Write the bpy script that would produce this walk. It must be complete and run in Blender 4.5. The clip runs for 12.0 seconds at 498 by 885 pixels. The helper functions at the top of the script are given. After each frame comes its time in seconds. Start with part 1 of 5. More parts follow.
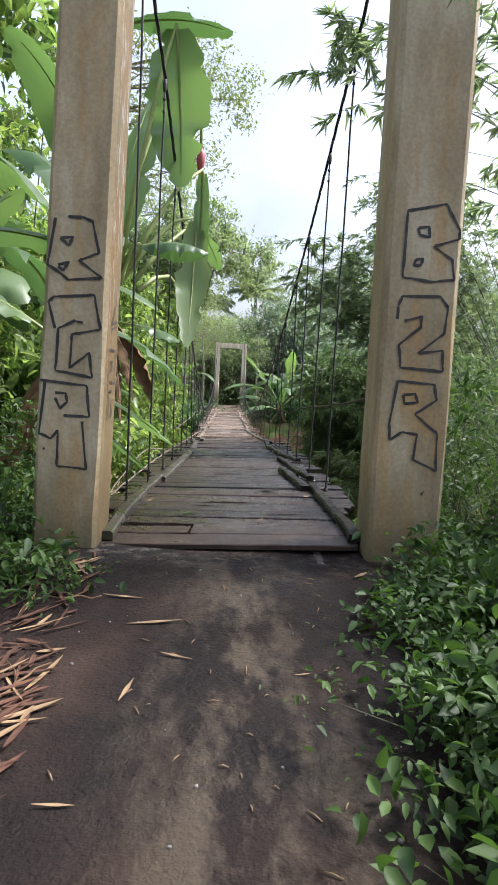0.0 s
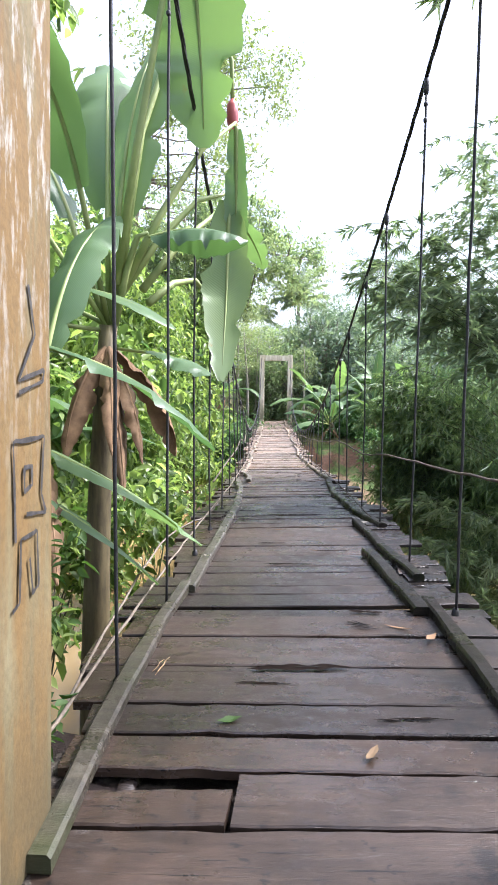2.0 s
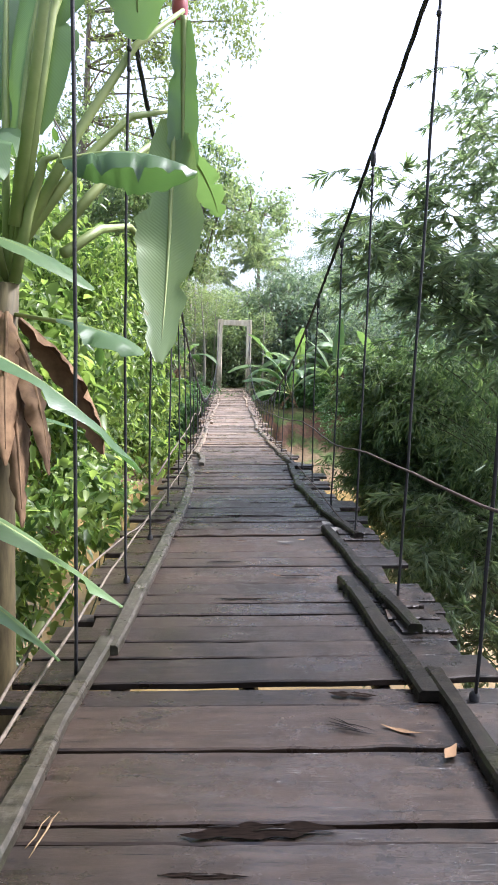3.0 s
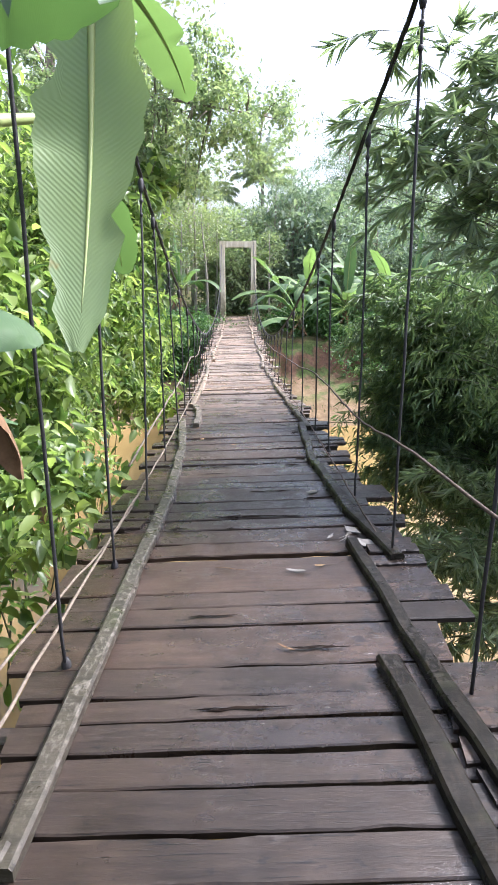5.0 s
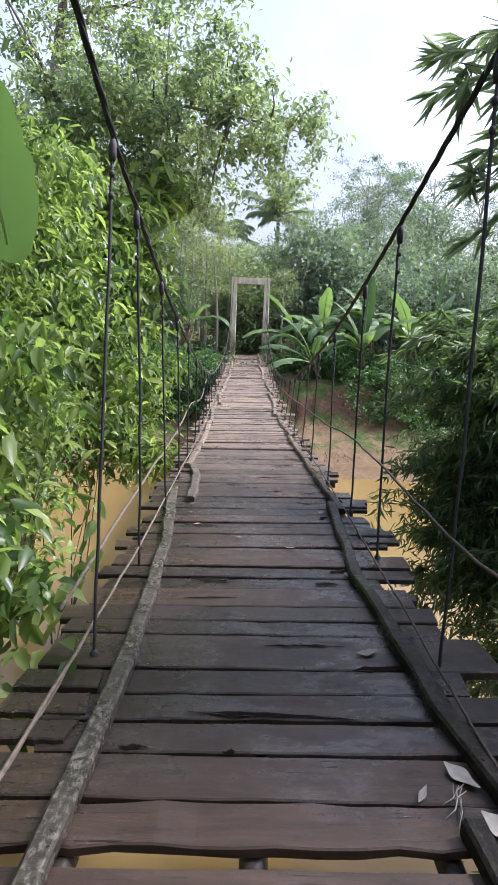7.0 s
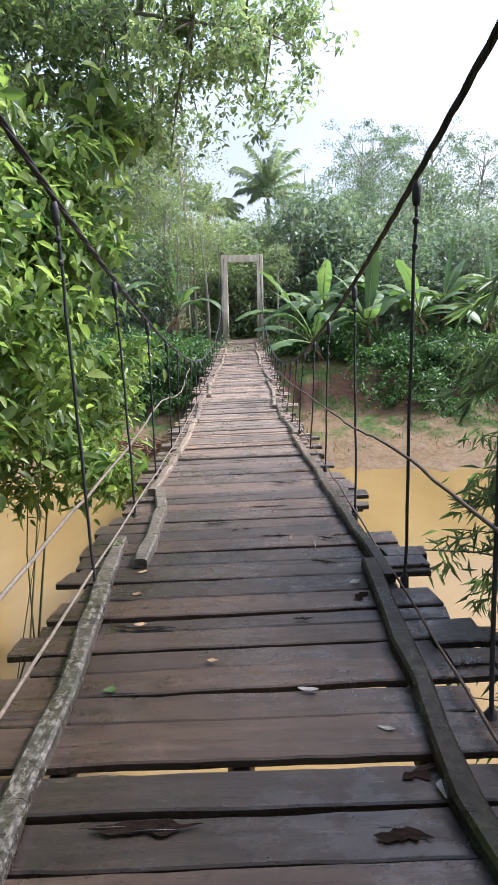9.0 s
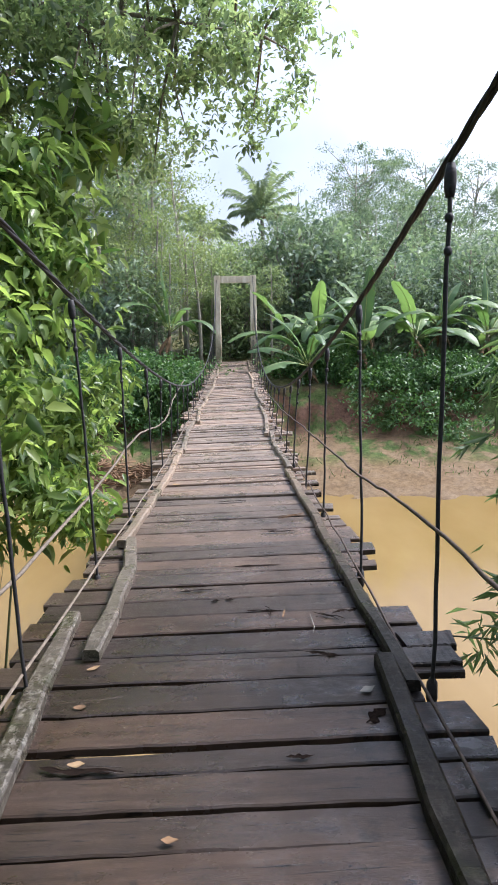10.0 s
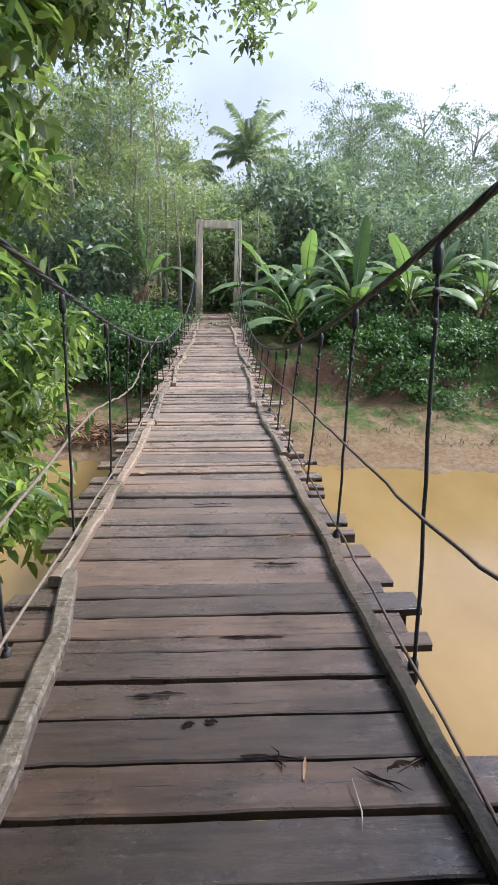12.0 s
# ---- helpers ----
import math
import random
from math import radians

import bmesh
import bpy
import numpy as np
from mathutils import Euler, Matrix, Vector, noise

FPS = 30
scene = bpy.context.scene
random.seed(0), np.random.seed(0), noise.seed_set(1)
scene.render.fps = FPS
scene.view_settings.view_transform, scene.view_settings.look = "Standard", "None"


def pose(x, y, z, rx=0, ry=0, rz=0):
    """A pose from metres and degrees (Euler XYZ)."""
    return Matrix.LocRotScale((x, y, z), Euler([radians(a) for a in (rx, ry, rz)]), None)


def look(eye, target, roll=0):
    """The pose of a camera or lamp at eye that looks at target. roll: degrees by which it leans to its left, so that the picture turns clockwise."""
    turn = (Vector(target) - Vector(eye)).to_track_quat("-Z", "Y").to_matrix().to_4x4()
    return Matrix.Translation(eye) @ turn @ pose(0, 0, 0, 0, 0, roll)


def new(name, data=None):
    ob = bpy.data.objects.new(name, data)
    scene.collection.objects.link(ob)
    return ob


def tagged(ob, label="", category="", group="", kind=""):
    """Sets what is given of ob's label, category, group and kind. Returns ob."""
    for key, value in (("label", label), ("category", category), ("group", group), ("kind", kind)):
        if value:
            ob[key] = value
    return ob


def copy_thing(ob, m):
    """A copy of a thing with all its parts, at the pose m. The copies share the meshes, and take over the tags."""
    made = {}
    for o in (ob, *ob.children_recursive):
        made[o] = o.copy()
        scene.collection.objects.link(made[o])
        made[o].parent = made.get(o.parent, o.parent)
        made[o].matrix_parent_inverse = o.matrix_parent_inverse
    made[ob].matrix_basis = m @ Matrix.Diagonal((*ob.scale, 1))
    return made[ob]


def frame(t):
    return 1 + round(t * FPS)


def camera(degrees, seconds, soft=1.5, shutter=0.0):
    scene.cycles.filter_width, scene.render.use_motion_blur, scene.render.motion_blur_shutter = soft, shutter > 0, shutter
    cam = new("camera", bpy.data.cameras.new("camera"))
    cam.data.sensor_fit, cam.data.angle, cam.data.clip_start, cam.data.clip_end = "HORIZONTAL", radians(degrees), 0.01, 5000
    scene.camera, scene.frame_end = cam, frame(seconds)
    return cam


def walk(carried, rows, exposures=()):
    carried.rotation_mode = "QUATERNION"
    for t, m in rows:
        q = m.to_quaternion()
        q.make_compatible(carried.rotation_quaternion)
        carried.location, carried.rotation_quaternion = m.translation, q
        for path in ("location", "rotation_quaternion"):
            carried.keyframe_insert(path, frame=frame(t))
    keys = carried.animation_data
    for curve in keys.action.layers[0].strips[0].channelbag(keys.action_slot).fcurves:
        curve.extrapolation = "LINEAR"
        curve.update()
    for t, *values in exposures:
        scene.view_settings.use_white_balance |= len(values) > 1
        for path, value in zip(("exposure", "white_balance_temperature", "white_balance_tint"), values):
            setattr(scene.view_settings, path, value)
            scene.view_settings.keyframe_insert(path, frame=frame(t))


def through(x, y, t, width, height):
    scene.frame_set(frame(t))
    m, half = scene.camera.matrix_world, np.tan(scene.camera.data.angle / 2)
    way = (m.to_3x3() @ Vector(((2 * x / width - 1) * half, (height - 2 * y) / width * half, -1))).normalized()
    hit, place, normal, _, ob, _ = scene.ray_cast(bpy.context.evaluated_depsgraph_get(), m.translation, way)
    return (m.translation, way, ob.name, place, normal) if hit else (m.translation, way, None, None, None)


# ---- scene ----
cam = camera(44.4, 12.0, soft=1.6)
PATH = [
    (0, (-0.118, -0.149, 1.375), (-0.066, 1.839, 1.167), 3.23),
    (0.5, (-0.05, 0.428, 1.361), (-0.193, 2.41, 1.135), -0.67),
    (1, (-0.183, 0.981, 1.407), (-0.294, 2.965, 1.185), 3.03),
    (1.5, (-0.237, 1.52, 1.483), (-0.301, 3.517, 1.397), 0.43),
    (2, (-0.241, 2.109, 1.641), (-0.342, 4.098, 1.459), 0.63),
    (2.5, (-0.321, 2.691, 1.69), (-0.275, 4.676, 1.445), 1.53),
    (3, (-0.242, 3.226, 1.757), (-0.201, 5.204, 1.462), 1.83),
    (3.2, (-0.205, 3.419, 1.811), (-0.204, 5.389, 1.466), 0.23),
    (4.8, (-0.146, 4.487, 1.936), (-0.215, 6.433, 1.478), 1.63),
    (5, (-0.133, 4.679, 1.937), (-0.122, 6.605, 1.399), 0.03),
    (5.5, (-0.138, 5.142, 1.911), (-0.216, 7.103, 1.522), -0.77),
    (6, (-0.186, 5.548, 1.915), (-0.213, 7.518, 1.571), 2.33),
    (6.5, (-0.219, 6.087, 1.88), (-0.175, 8.06, 1.555), 1.83),
    (7, (-0.209, 6.592, 1.837), (-0.214, 8.548, 1.417), 2.43),
    (7.2, (-0.199, 6.798, 1.78), (-0.166, 8.769, 1.44), 1.83),
    (8.8, (-0.115, 8.548, 1.639), (-0.14, 10.487, 1.147), -1.57),
    (9, (-0.074, 8.795, 1.585), (-0.093, 10.741, 1.122), -1.07),
    (9.5, (-0.056, 9.139, 1.649), (0.142, 11.055, 1.112), 1.13),
    (10, (-0.019, 9.552, 1.583), (-0.018, 11.512, 1.185), -0.87),
    (10.5, (-0.05, 9.845, 1.59), (-0.13, 11.78, 1.09), 2.43),
    (11, (-0.079, 10.204, 1.587), (-0.062, 12.133, 1.063), -1.07),
    (11.5, (-0.077, 10.622, 1.54), (-0.079, 12.558, 1.038), 0.03),
    (12, (-0.115, 10.978, 1.538), (-0.035, 12.901, 0.993), 1.83),
]
walk(cam, [(t, look(eye, target, roll)) for t, eye, target, roll in PATH],
     [(0, 1.1, 6100, 17), (0.5, 1.97, 5850, 19), (1.5, 1.92, 5850, 19), (3, 1.52, 5850, 19), (5, 1.76, 5850, 20), (5.5, 1.4, 5850, 20), (6.5, 1.04, 5850, 21), (9, 1.15, 5800, 19), (12, 0.94, 5850, 18)])

# ---- world, sun ----
SUN_EL, SUN_AZ = radians(52), radians(72)
world = bpy.data.worlds.new("sky")
scene.world = world
world.use_nodes = True
wn = world.node_tree.nodes
wl = world.node_tree.links
sky = wn.new("ShaderNodeTexSky")
sky.sky_type = "NISHITA"
sky.sun_disc = False
sky.sun_elevation, sky.sun_rotation = SUN_EL, SUN_AZ
sky.dust_density, sky.air_density, sky.ozone_density = 4.0, 1.0, 1.0
hazy = wn.new("ShaderNodeHueSaturation")
hazy.inputs["Saturation"].default_value = 0.6
cl_tc = wn.new("ShaderNodeTexCoord")
cl_n = wn.new("ShaderNodeTexNoise")
cl_n.inputs["Scale"].default_value = 2.2
cl_n.inputs["Detail"].default_value = 5
cl_r = wn.new("ShaderNodeMapRange")
cl_r.inputs[1].default_value, cl_r.inputs[2].default_value = 0.35, 0.7
cl_r.inputs[3].default_value, cl_r.inputs[4].default_value = 0.78, 1.3
wl.new(cl_tc.outputs["Generated"], cl_n.inputs["Vector"])
wl.new(cl_n.outputs["Fac"], cl_r.inputs[0])
wl.new(cl_r.outputs[0], hazy.inputs["Value"])
wl.new(sky.outputs["Color"], hazy.inputs["Color"])
wl.new(hazy.outputs["Color"], wn["Background"].inputs["Color"])
wn["Background"].inputs["Strength"].default_value = 0.15
sun = new("sun", bpy.data.lights.new("sun", "SUN"))
sun.data.energy, sun.data.angle, sun.data.color = 2.8, radians(10), (1.0, 0.97, 0.92)
sun_way = Vector((math.sin(SUN_AZ) * math.cos(SUN_EL), math.cos(SUN_AZ) * math.cos(SUN_EL), math.sin(SUN_EL)))
sun.matrix_world = look(sun_way * 50, (0, 0, 0))

# ---- materials ----


class Mat:
    """A node material with a few short cuts."""

    def __init__(self, name, rough=0.7):
        self.m = bpy.data.materials.new(name)
        self.m.use_nodes = True
        self.t = self.m.node_tree
        self.b = self.t.nodes["Principled BSDF"]
        self.b.inputs["Roughness"].default_value = rough

    def node(self, kind, **values):
        n = self.t.nodes.new(kind)
        for k, v in values.items():
            n.inputs[k.replace("_", " ")].default_value = v
        return n

    def link(self, a, b):
        self.t.links.new(a, b)

    def coords(self, kind="Object", scale=(1, 1, 1)):
        mp = self.node("ShaderNodeMapping", Scale=scale)
        if kind == "World":
            self.link(self.node("ShaderNodeNewGeometry").outputs["Position"], mp.inputs[0])
        else:
            self.link(self.node("ShaderNodeTexCoord").outputs[kind], mp.inputs[0])
            far = self.node("ShaderNodeMath")
            far.operation = "MULTIPLY"
            far.inputs[1].default_value = 173.0
            self.link(self.random(), far.inputs[0])
            self.link(far.outputs[0], mp.inputs["Location"])
        return mp.outputs[0]

    def noise(self, vec, scale, detail=4.0, rough=0.6):
        n = self.node("ShaderNodeTexNoise", Scale=scale, Detail=detail, Roughness=rough)
        self.link(vec, n.inputs["Vector"])
        return n.outputs["Fac"]

    def ramp(self, fac, *stops):
        r = self.node("ShaderNodeValToRGB")
        e = r.color_ramp.elements
        while len(e) < len(stops):
            e.new(0.5)
        for i, (p, c) in enumerate(stops):
            e[i].position = p
            e[i].color = (*c, 1) if isinstance(c, tuple) else (c, c, c, 1)
        self.link(fac, r.inputs[0])
        return r.outputs[0]

    def mix(self, fac, a, b, mode="MIX"):
        n = self.node("ShaderNodeMix")
        n.data_type, n.blend_type = "RGBA", mode
        for v, i in ((fac, 0), (a, 6), (b, 7)):
            if isinstance(v, (int, float)):
                n.inputs[i].default_value = v if i == 0 else (v, v, v, 1)
            elif isinstance(v, tuple):
                n.inputs[i].default_value = (*v, 1)
            else:
                self.link(v, n.inputs[i])
        return n.outputs[2]

    def bump(self, height, strength=0.4, distance=0.01):
        n = self.node("ShaderNodeBump", Strength=strength, Distance=distance)
        self.link(height, n.inputs["Height"])
        self.link(n.outputs[0], self.b.inputs["Normal"])

    def colour(self, c):
        self.link(c, self.b.inputs["Base Color"])

    def position(self, axis):
        s = self.node("ShaderNodeSeparateXYZ")
        self.link(self.node("ShaderNodeNewGeometry").outputs["Position"], s.inputs[0])
        return s.outputs[axis]

    def span(self, value, a, b, c=0.0, d=1.0):
        n = self.node("ShaderNodeMapRange")
        self.link(value, n.inputs[0])
        for i, v in enumerate((a, b, c, d)):
            n.inputs[i + 1].default_value = v
        return n.outputs[0]

    def random(self):
        return self.node("ShaderNodeObjectInfo").outputs["Random"]

    def island(self):
        return self.node("ShaderNodeNewGeometry").outputs["Random Per Island"]


def wood_material(name, dark, light, dry, wet=True, lichen=0.0, shine=0.42):
    k = Mat(name)
    v = k.coords("Object", (1.0, 9, 9))
    grain = k.noise(v, 3.6, 6, 0.6)
    blot = k.noise(k.coords("World"), 1.7, 4)
    fine = k.noise(k.coords("Object", (3, 60, 60)), 9.0, 3)
    c = k.ramp(grain, (0.26, dark), (0.70, light))
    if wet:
        # Paler farther along y: drier wood plus sunlight put into its colour.
        dry_sunlit = k.span(k.position("Y"), *((11.0, 17.0) if lichen > 0.1 else (12.5, 18.4)))
        c = k.mix(dry_sunlit, c, k.ramp(grain, (0.3, tuple(x * 0.62 for x in dry)), (0.65, dry)))
    c = k.mix(k.span(k.random(), 0.35, 1, 0.0, 0.55), c, k.mix(1.0, c, (1.22, 1.03, 0.88), "MULTIPLY"))
    c = k.mix(1.0, c, k.ramp(k.random(), (0.0, 0.68), (0.5, 0.98), (1.0, 1.25)), "MULTIPLY")
    c = k.mix(k.span(blot, 0.5, 0.7), c, k.mix(1.0, c, (0.55, 0.56, 0.55), "MULTIPLY"))
    c = k.mix(k.span(fine, 0.62, 0.72, 0, 0.6), c, k.mix(1.0, c, (0.45, 0.43, 0.41), "MULTIPLY"))
    fleck = k.noise(k.coords("World", (1.0, 1.6, 1)), 17.0, 5, 0.7)
    c = k.mix(k.mix(1.0, k.span(fleck, 0.60, 0.66), k.span(blot, 0.42, 0.56, 0.0, 0.85), "MULTIPLY"), c, (0.006, 0.0055, 0.005))
    cracks = k.noise(k.coords("Object", (0.9, 34, 6)), 3.4, 3)
    c = k.mix(k.span(cracks, 0.645, 0.668), c, (0.006, 0.005, 0.0045))
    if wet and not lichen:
        # Black moss and damp plus bamboo shade, painted darker towards the right edge.
        moss_shade = k.noise(k.coords("World", (2.2, 3.2, 1)), 1.6, 6, 0.75)
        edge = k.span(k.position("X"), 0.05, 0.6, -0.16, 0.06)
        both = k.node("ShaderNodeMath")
        k.link(moss_shade, both.inputs[0])
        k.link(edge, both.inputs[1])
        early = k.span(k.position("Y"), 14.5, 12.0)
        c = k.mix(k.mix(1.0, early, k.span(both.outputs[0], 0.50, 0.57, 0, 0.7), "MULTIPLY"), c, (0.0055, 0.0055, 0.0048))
        pale = k.noise(k.coords("Object", (1.5, 7, 7)), 2.6, 6, 0.75)
        c = k.mix(k.span(pale, 0.60, 0.68, 0, 0.5), c, (0.085, 0.072, 0.062))
    if lichen:
        spot = k.noise(k.coords("World", (9, 5, 9)), 5.0, 7, 0.75)
        aged = k.span(k.position("Y"), 6.0, 7.4, 0.25, 1.0)
        c = k.mix(k.mix(1.0, aged, k.span(spot, 0.50, 0.60, 0, min(1.0, lichen * 2.2)), "MULTIPLY"), c, (0.25, 0.228, 0.19))
        c = k.mix(k.span(k.noise(k.coords("World", (14, 3, 14)), 4.0, 5), 0.52, 0.64, 0, 0.5), c, (0.035, 0.027, 0.019))
        c = k.mix(k.span(blot, 0.55, 0.68, 0, 0.5), c, (0.05, 0.06, 0.02))
    k.colour(c)
    rough = k.span(k.noise(k.coords("World", (1.4, 1, 1)), 2.1, 5, 0.7), 0.38, 0.60, 0.56, 0.30)
    if wet:
        film = k.span(k.noise(k.coords("World", (0.9, 1.6, 1)), 1.5, 6, 0.75), 0.50, 0.60)
        rough = k.mix(film, rough, (0.15, 0.15, 0.15))
    k.link(rough, k.b.inputs["Roughness"])
    k.b.inputs["Specular IOR Level"].default_value = shine
    if wet and not lichen:
        k.link(k.span(film, 0.0, 1.0, 0.42, 0.75), k.b.inputs["Specular IOR Level"])
    k.bump(k.mix(0.4, k.mix(k.span(cracks, 0.64, 0.69), grain, 0.0), fine), 0.5, 0.005)
    return k.m


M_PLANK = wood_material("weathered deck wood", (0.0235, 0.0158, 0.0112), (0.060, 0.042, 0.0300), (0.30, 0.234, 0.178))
M_KERB = wood_material("weathered kerb wood", (0.02, 0.018, 0.012), (0.078, 0.068, 0.047), (0.30, 0.24, 0.175), True, 0.3)
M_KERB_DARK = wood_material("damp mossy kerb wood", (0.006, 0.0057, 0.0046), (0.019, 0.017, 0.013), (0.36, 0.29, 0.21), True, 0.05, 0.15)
M_BEAM = wood_material("dark bearer wood", (0.025, 0.021, 0.018), (0.06, 0.05, 0.045), (0.2, 0.16, 0.12))


def concrete_material(name="stained concrete", tone=1.0, stain=1.0, tint=(1, 1, 1)):
    k = Mat(name, 0.85)
    v = k.coords("World")
    big = k.noise(k.coords("World", (3, 3, 0.8)), 1.6, 5)
    grit = k.noise(v, 45.0, 4)
    c = k.ramp(big, (0.3, (0.29, 0.22, 0.115)), (0.55, (0.45, 0.365, 0.215)), (0.75, (0.56, 0.485, 0.33)))
    rust = k.noise(k.coords("World", (7, 7, 1.0)), 1.3, 4)
    c = k.mix(k.span(rust, 0.77 - 0.25 * stain, 0.93 - 0.25 * stain, 0, min(0.95, 0.7 * stain)), c, (0.47, 0.285, 0.105))
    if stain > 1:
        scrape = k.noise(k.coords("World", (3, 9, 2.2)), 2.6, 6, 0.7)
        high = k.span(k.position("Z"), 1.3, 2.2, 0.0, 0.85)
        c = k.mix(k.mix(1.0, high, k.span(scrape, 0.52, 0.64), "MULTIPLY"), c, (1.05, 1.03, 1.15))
    damp = k.noise(k.coords("World", (2, 2, 2)), 2.2, 4)
    low = k.span(k.position("Z"), 0.95, 0.2)
    c = k.mix(k.mix(1.0, low, k.span(damp, 0.2, 0.5), "MULTIPLY"), c, (0.15, 0.125, 0.06))
    c = k.mix(k.span(grit, 0.35, 0.6), k.mix(1.0, c, (0.82, 0.82, 0.82), "MULTIPLY"), c)
    k.colour(k.mix(1.0, c, (tone * tint[0], tone * tint[1], tone * tint[2]), "MULTIPLY"))
    k.bump(grit, 0.35, 0.006)
    return k.m


def ground_material():
    k = Mat("earth and mud", 0.85)
    v = k.coords("World")
    n1 = k.noise(v, 1.3, 6)
    n2 = k.noise(v, 7.0, 6)
    grit = k.noise(v, 60.0, 3)
    near = k.ramp(n1, (0.35, (0.0065, 0.0048, 0.0041)), (0.50, (0.018, 0.0122, 0.0098)), (0.72, (0.054, 0.036, 0.0265)))
    worn = k.noise(k.coords("World", (3.0, 1.3, 1)), 1.7, 6, 0.7)
    xx = k.position("X")
    k1 = k.mix(1.0, k.span(xx, -0.55, -0.1), k.span(xx, 0.45, 0.05), "MULTIPLY")
    near = k.mix(k.mix(1.0, k1, k.span(worn, 0.46, 0.60, 0, 0.62), "MULTIPLY"), near, (0.125, 0.10, 0.068))
    lip = k.mix(1.0, k.span(k.position("Y"), 2.95, 3.35), k.span(k.noise(v, 9.0, 5, 0.7), 0.52, 0.66), "MULTIPLY")
    near = k.mix(lip, near, (0.095, 0.082, 0.064))
    mud = k.ramp(n2, (0.3, (0.12, 0.08, 0.04)), (0.7, (0.235, 0.165, 0.09)))
    red = k.ramp(n2, (0.3, (0.075, 0.038, 0.022)), (0.7, (0.18, 0.095, 0.055)))
    grass = k.ramp(n2, (0.3, (0.035, 0.06, 0.015)), (0.7, (0.10, 0.15, 0.04)))
    zz = k.position("Z")
    yy = k.position("Y")
    far = k.mix(k.span(zz, -2.75, -2.35), mud, red)
    far = k.mix(k.mix(1.0, k.span(zz, -3.15, -2.9), k.span(n1, 0.46, 0.56), "MULTIPLY"), far, grass)
    far = k.mix(k.span(zz, -1.35, -0.9), far, k.mix(0.6, red, grass))
    c = k.mix(k.span(yy, 4.5, 9.0), near, far)
    c = k.mix(k.span(grit, 0.35, 0.65), k.mix(1.0, c, (0.75, 0.75, 0.75), "MULTIPLY"), c)
    k.colour(c)
    k.link(k.span(n1, 0.4, 0.6, 0.6, 0.95), k.b.inputs["Roughness"])
    k.b.inputs["Specular IOR Level"].default_value = 0.2
    k.bump(k.mix(0.35, k.noise(v, 16.0, 6, 0.7), grit), 0.9, 0.03)
    return k.m


def water_material():
    k = Mat("muddy river water", 0.12)
    v = k.coords("World", (1, 0.5, 1))
    n = k.noise(v, 0.35, 5)
    k.colour(k.ramp(n, (0.35, (0.205, 0.137, 0.050)), (0.65, (0.255, 0.178, 0.073))))
    k.bump(k.noise(v, 3.0, 4), 0.12, 0.03)
    k.b.inputs["Specular IOR Level"].default_value = 0.22
    return k.m


def leaf_material(name, dark, light, through=0.4, rough=0.42, per_object=False, vein=0.0, ribs=0.10):
    k = Mat(name, rough)
    r = k.random() if per_object else k.island()
    c = k.ramp(r, (0.0, dark), (0.55, tuple((a + b) / 2 for a, b in zip(dark, light))), (1.0, light))
    big = k.noise(k.coords("World"), 0.9, 3)
    c = k.mix(k.span(big, 0.35, 0.65, 0.0, 0.6), c, k.mix(1.0, c, (1.18, 1.1, 0.86), "MULTIPLY"))
    if vein:
        w = k.node("ShaderNodeTexWave", Scale=vein, Distortion=0.6, Detail=1.0)
        w.bands_direction = "Y"
        k.link(k.node("ShaderNodeTexCoord").outputs["UV"], w.inputs["Vector"])
        c = k.mix(k.span(w.outputs["Fac"], 0.2, 0.9, 0.0, 0.10), c, k.mix(1.0, c, (1.3, 1.25, 1.3), "MULTIPLY"))
        k.bump(w.outputs["Fac"], ribs, 0.004)
        old = k.noise(k.coords("Object"), 3.0, 5)
        c = k.mix(k.span(old, 0.66, 0.72, 0, 0.8), c, (0.22, 0.15, 0.03))
    k.colour(c)
    tr = k.node("ShaderNodeBsdfTranslucent")
    k.link(k.mix(1.0, c, (1.2, 1.3, 0.75), "MULTIPLY"), tr.inputs["Color"])
    ms = k.node("ShaderNodeMixShader", Fac=through)
    k.link(k.b.outputs[0], ms.inputs[1])
    k.link(tr.outputs[0], ms.inputs[2])
    k.link(ms.outputs[0], k.t.nodes["Material Output"].inputs["Surface"])
    return k.m


def plain_material(name, a, b, rough=0.6, scale=8.0, metal=0.0, stretch=(1, 1, 1)):
    k = Mat(name, rough)
    n = k.noise(k.coords("Object", stretch), scale, 5)
    k.colour(k.mix(1.0, k.ramp(n, (0.3, a), (0.7, b)), k.ramp(k.random(), (0, 0.75), (1, 1.2)), "MULTIPLY"))
    k.b.inputs["Metallic"].default_value = metal
    k.bump(n, 0.4, 0.006)
    return k.m


M_CONC = concrete_material()
M_CONC_RUST = concrete_material("rust-stained concrete", 0.36, 1.6, (1, 1, 0.78))
M_CONC_PALE = concrete_material("pale weathered concrete", 1.7, 0.3, (0.92, 1.0, 1.25))
M_GROUND = ground_material()
M_WATER = water_material()
M_CABLE = plain_material("tarred steel cable", (0.010, 0.010, 0.011), (0.032, 0.031, 0.031), 0.7, 60, 0.0)
M_ROT = plain_material("rotted wood", (0.004, 0.003, 0.0025), (0.024, 0.016, 0.012), 0.95, 30, 0, (1, 6, 6))
M_ROT.node_tree.nodes["Principled BSDF"].inputs["Specular IOR Level"].default_value = 0.05
M_WIRE = plain_material("rusty wire", (0.05, 0.038, 0.03), (0.14, 0.10, 0.075), 0.7, 40, 0.3)
M_ROPE = plain_material("old rope", (0.085, 0.068, 0.05), (0.19, 0.155, 0.115), 0.9, 40)
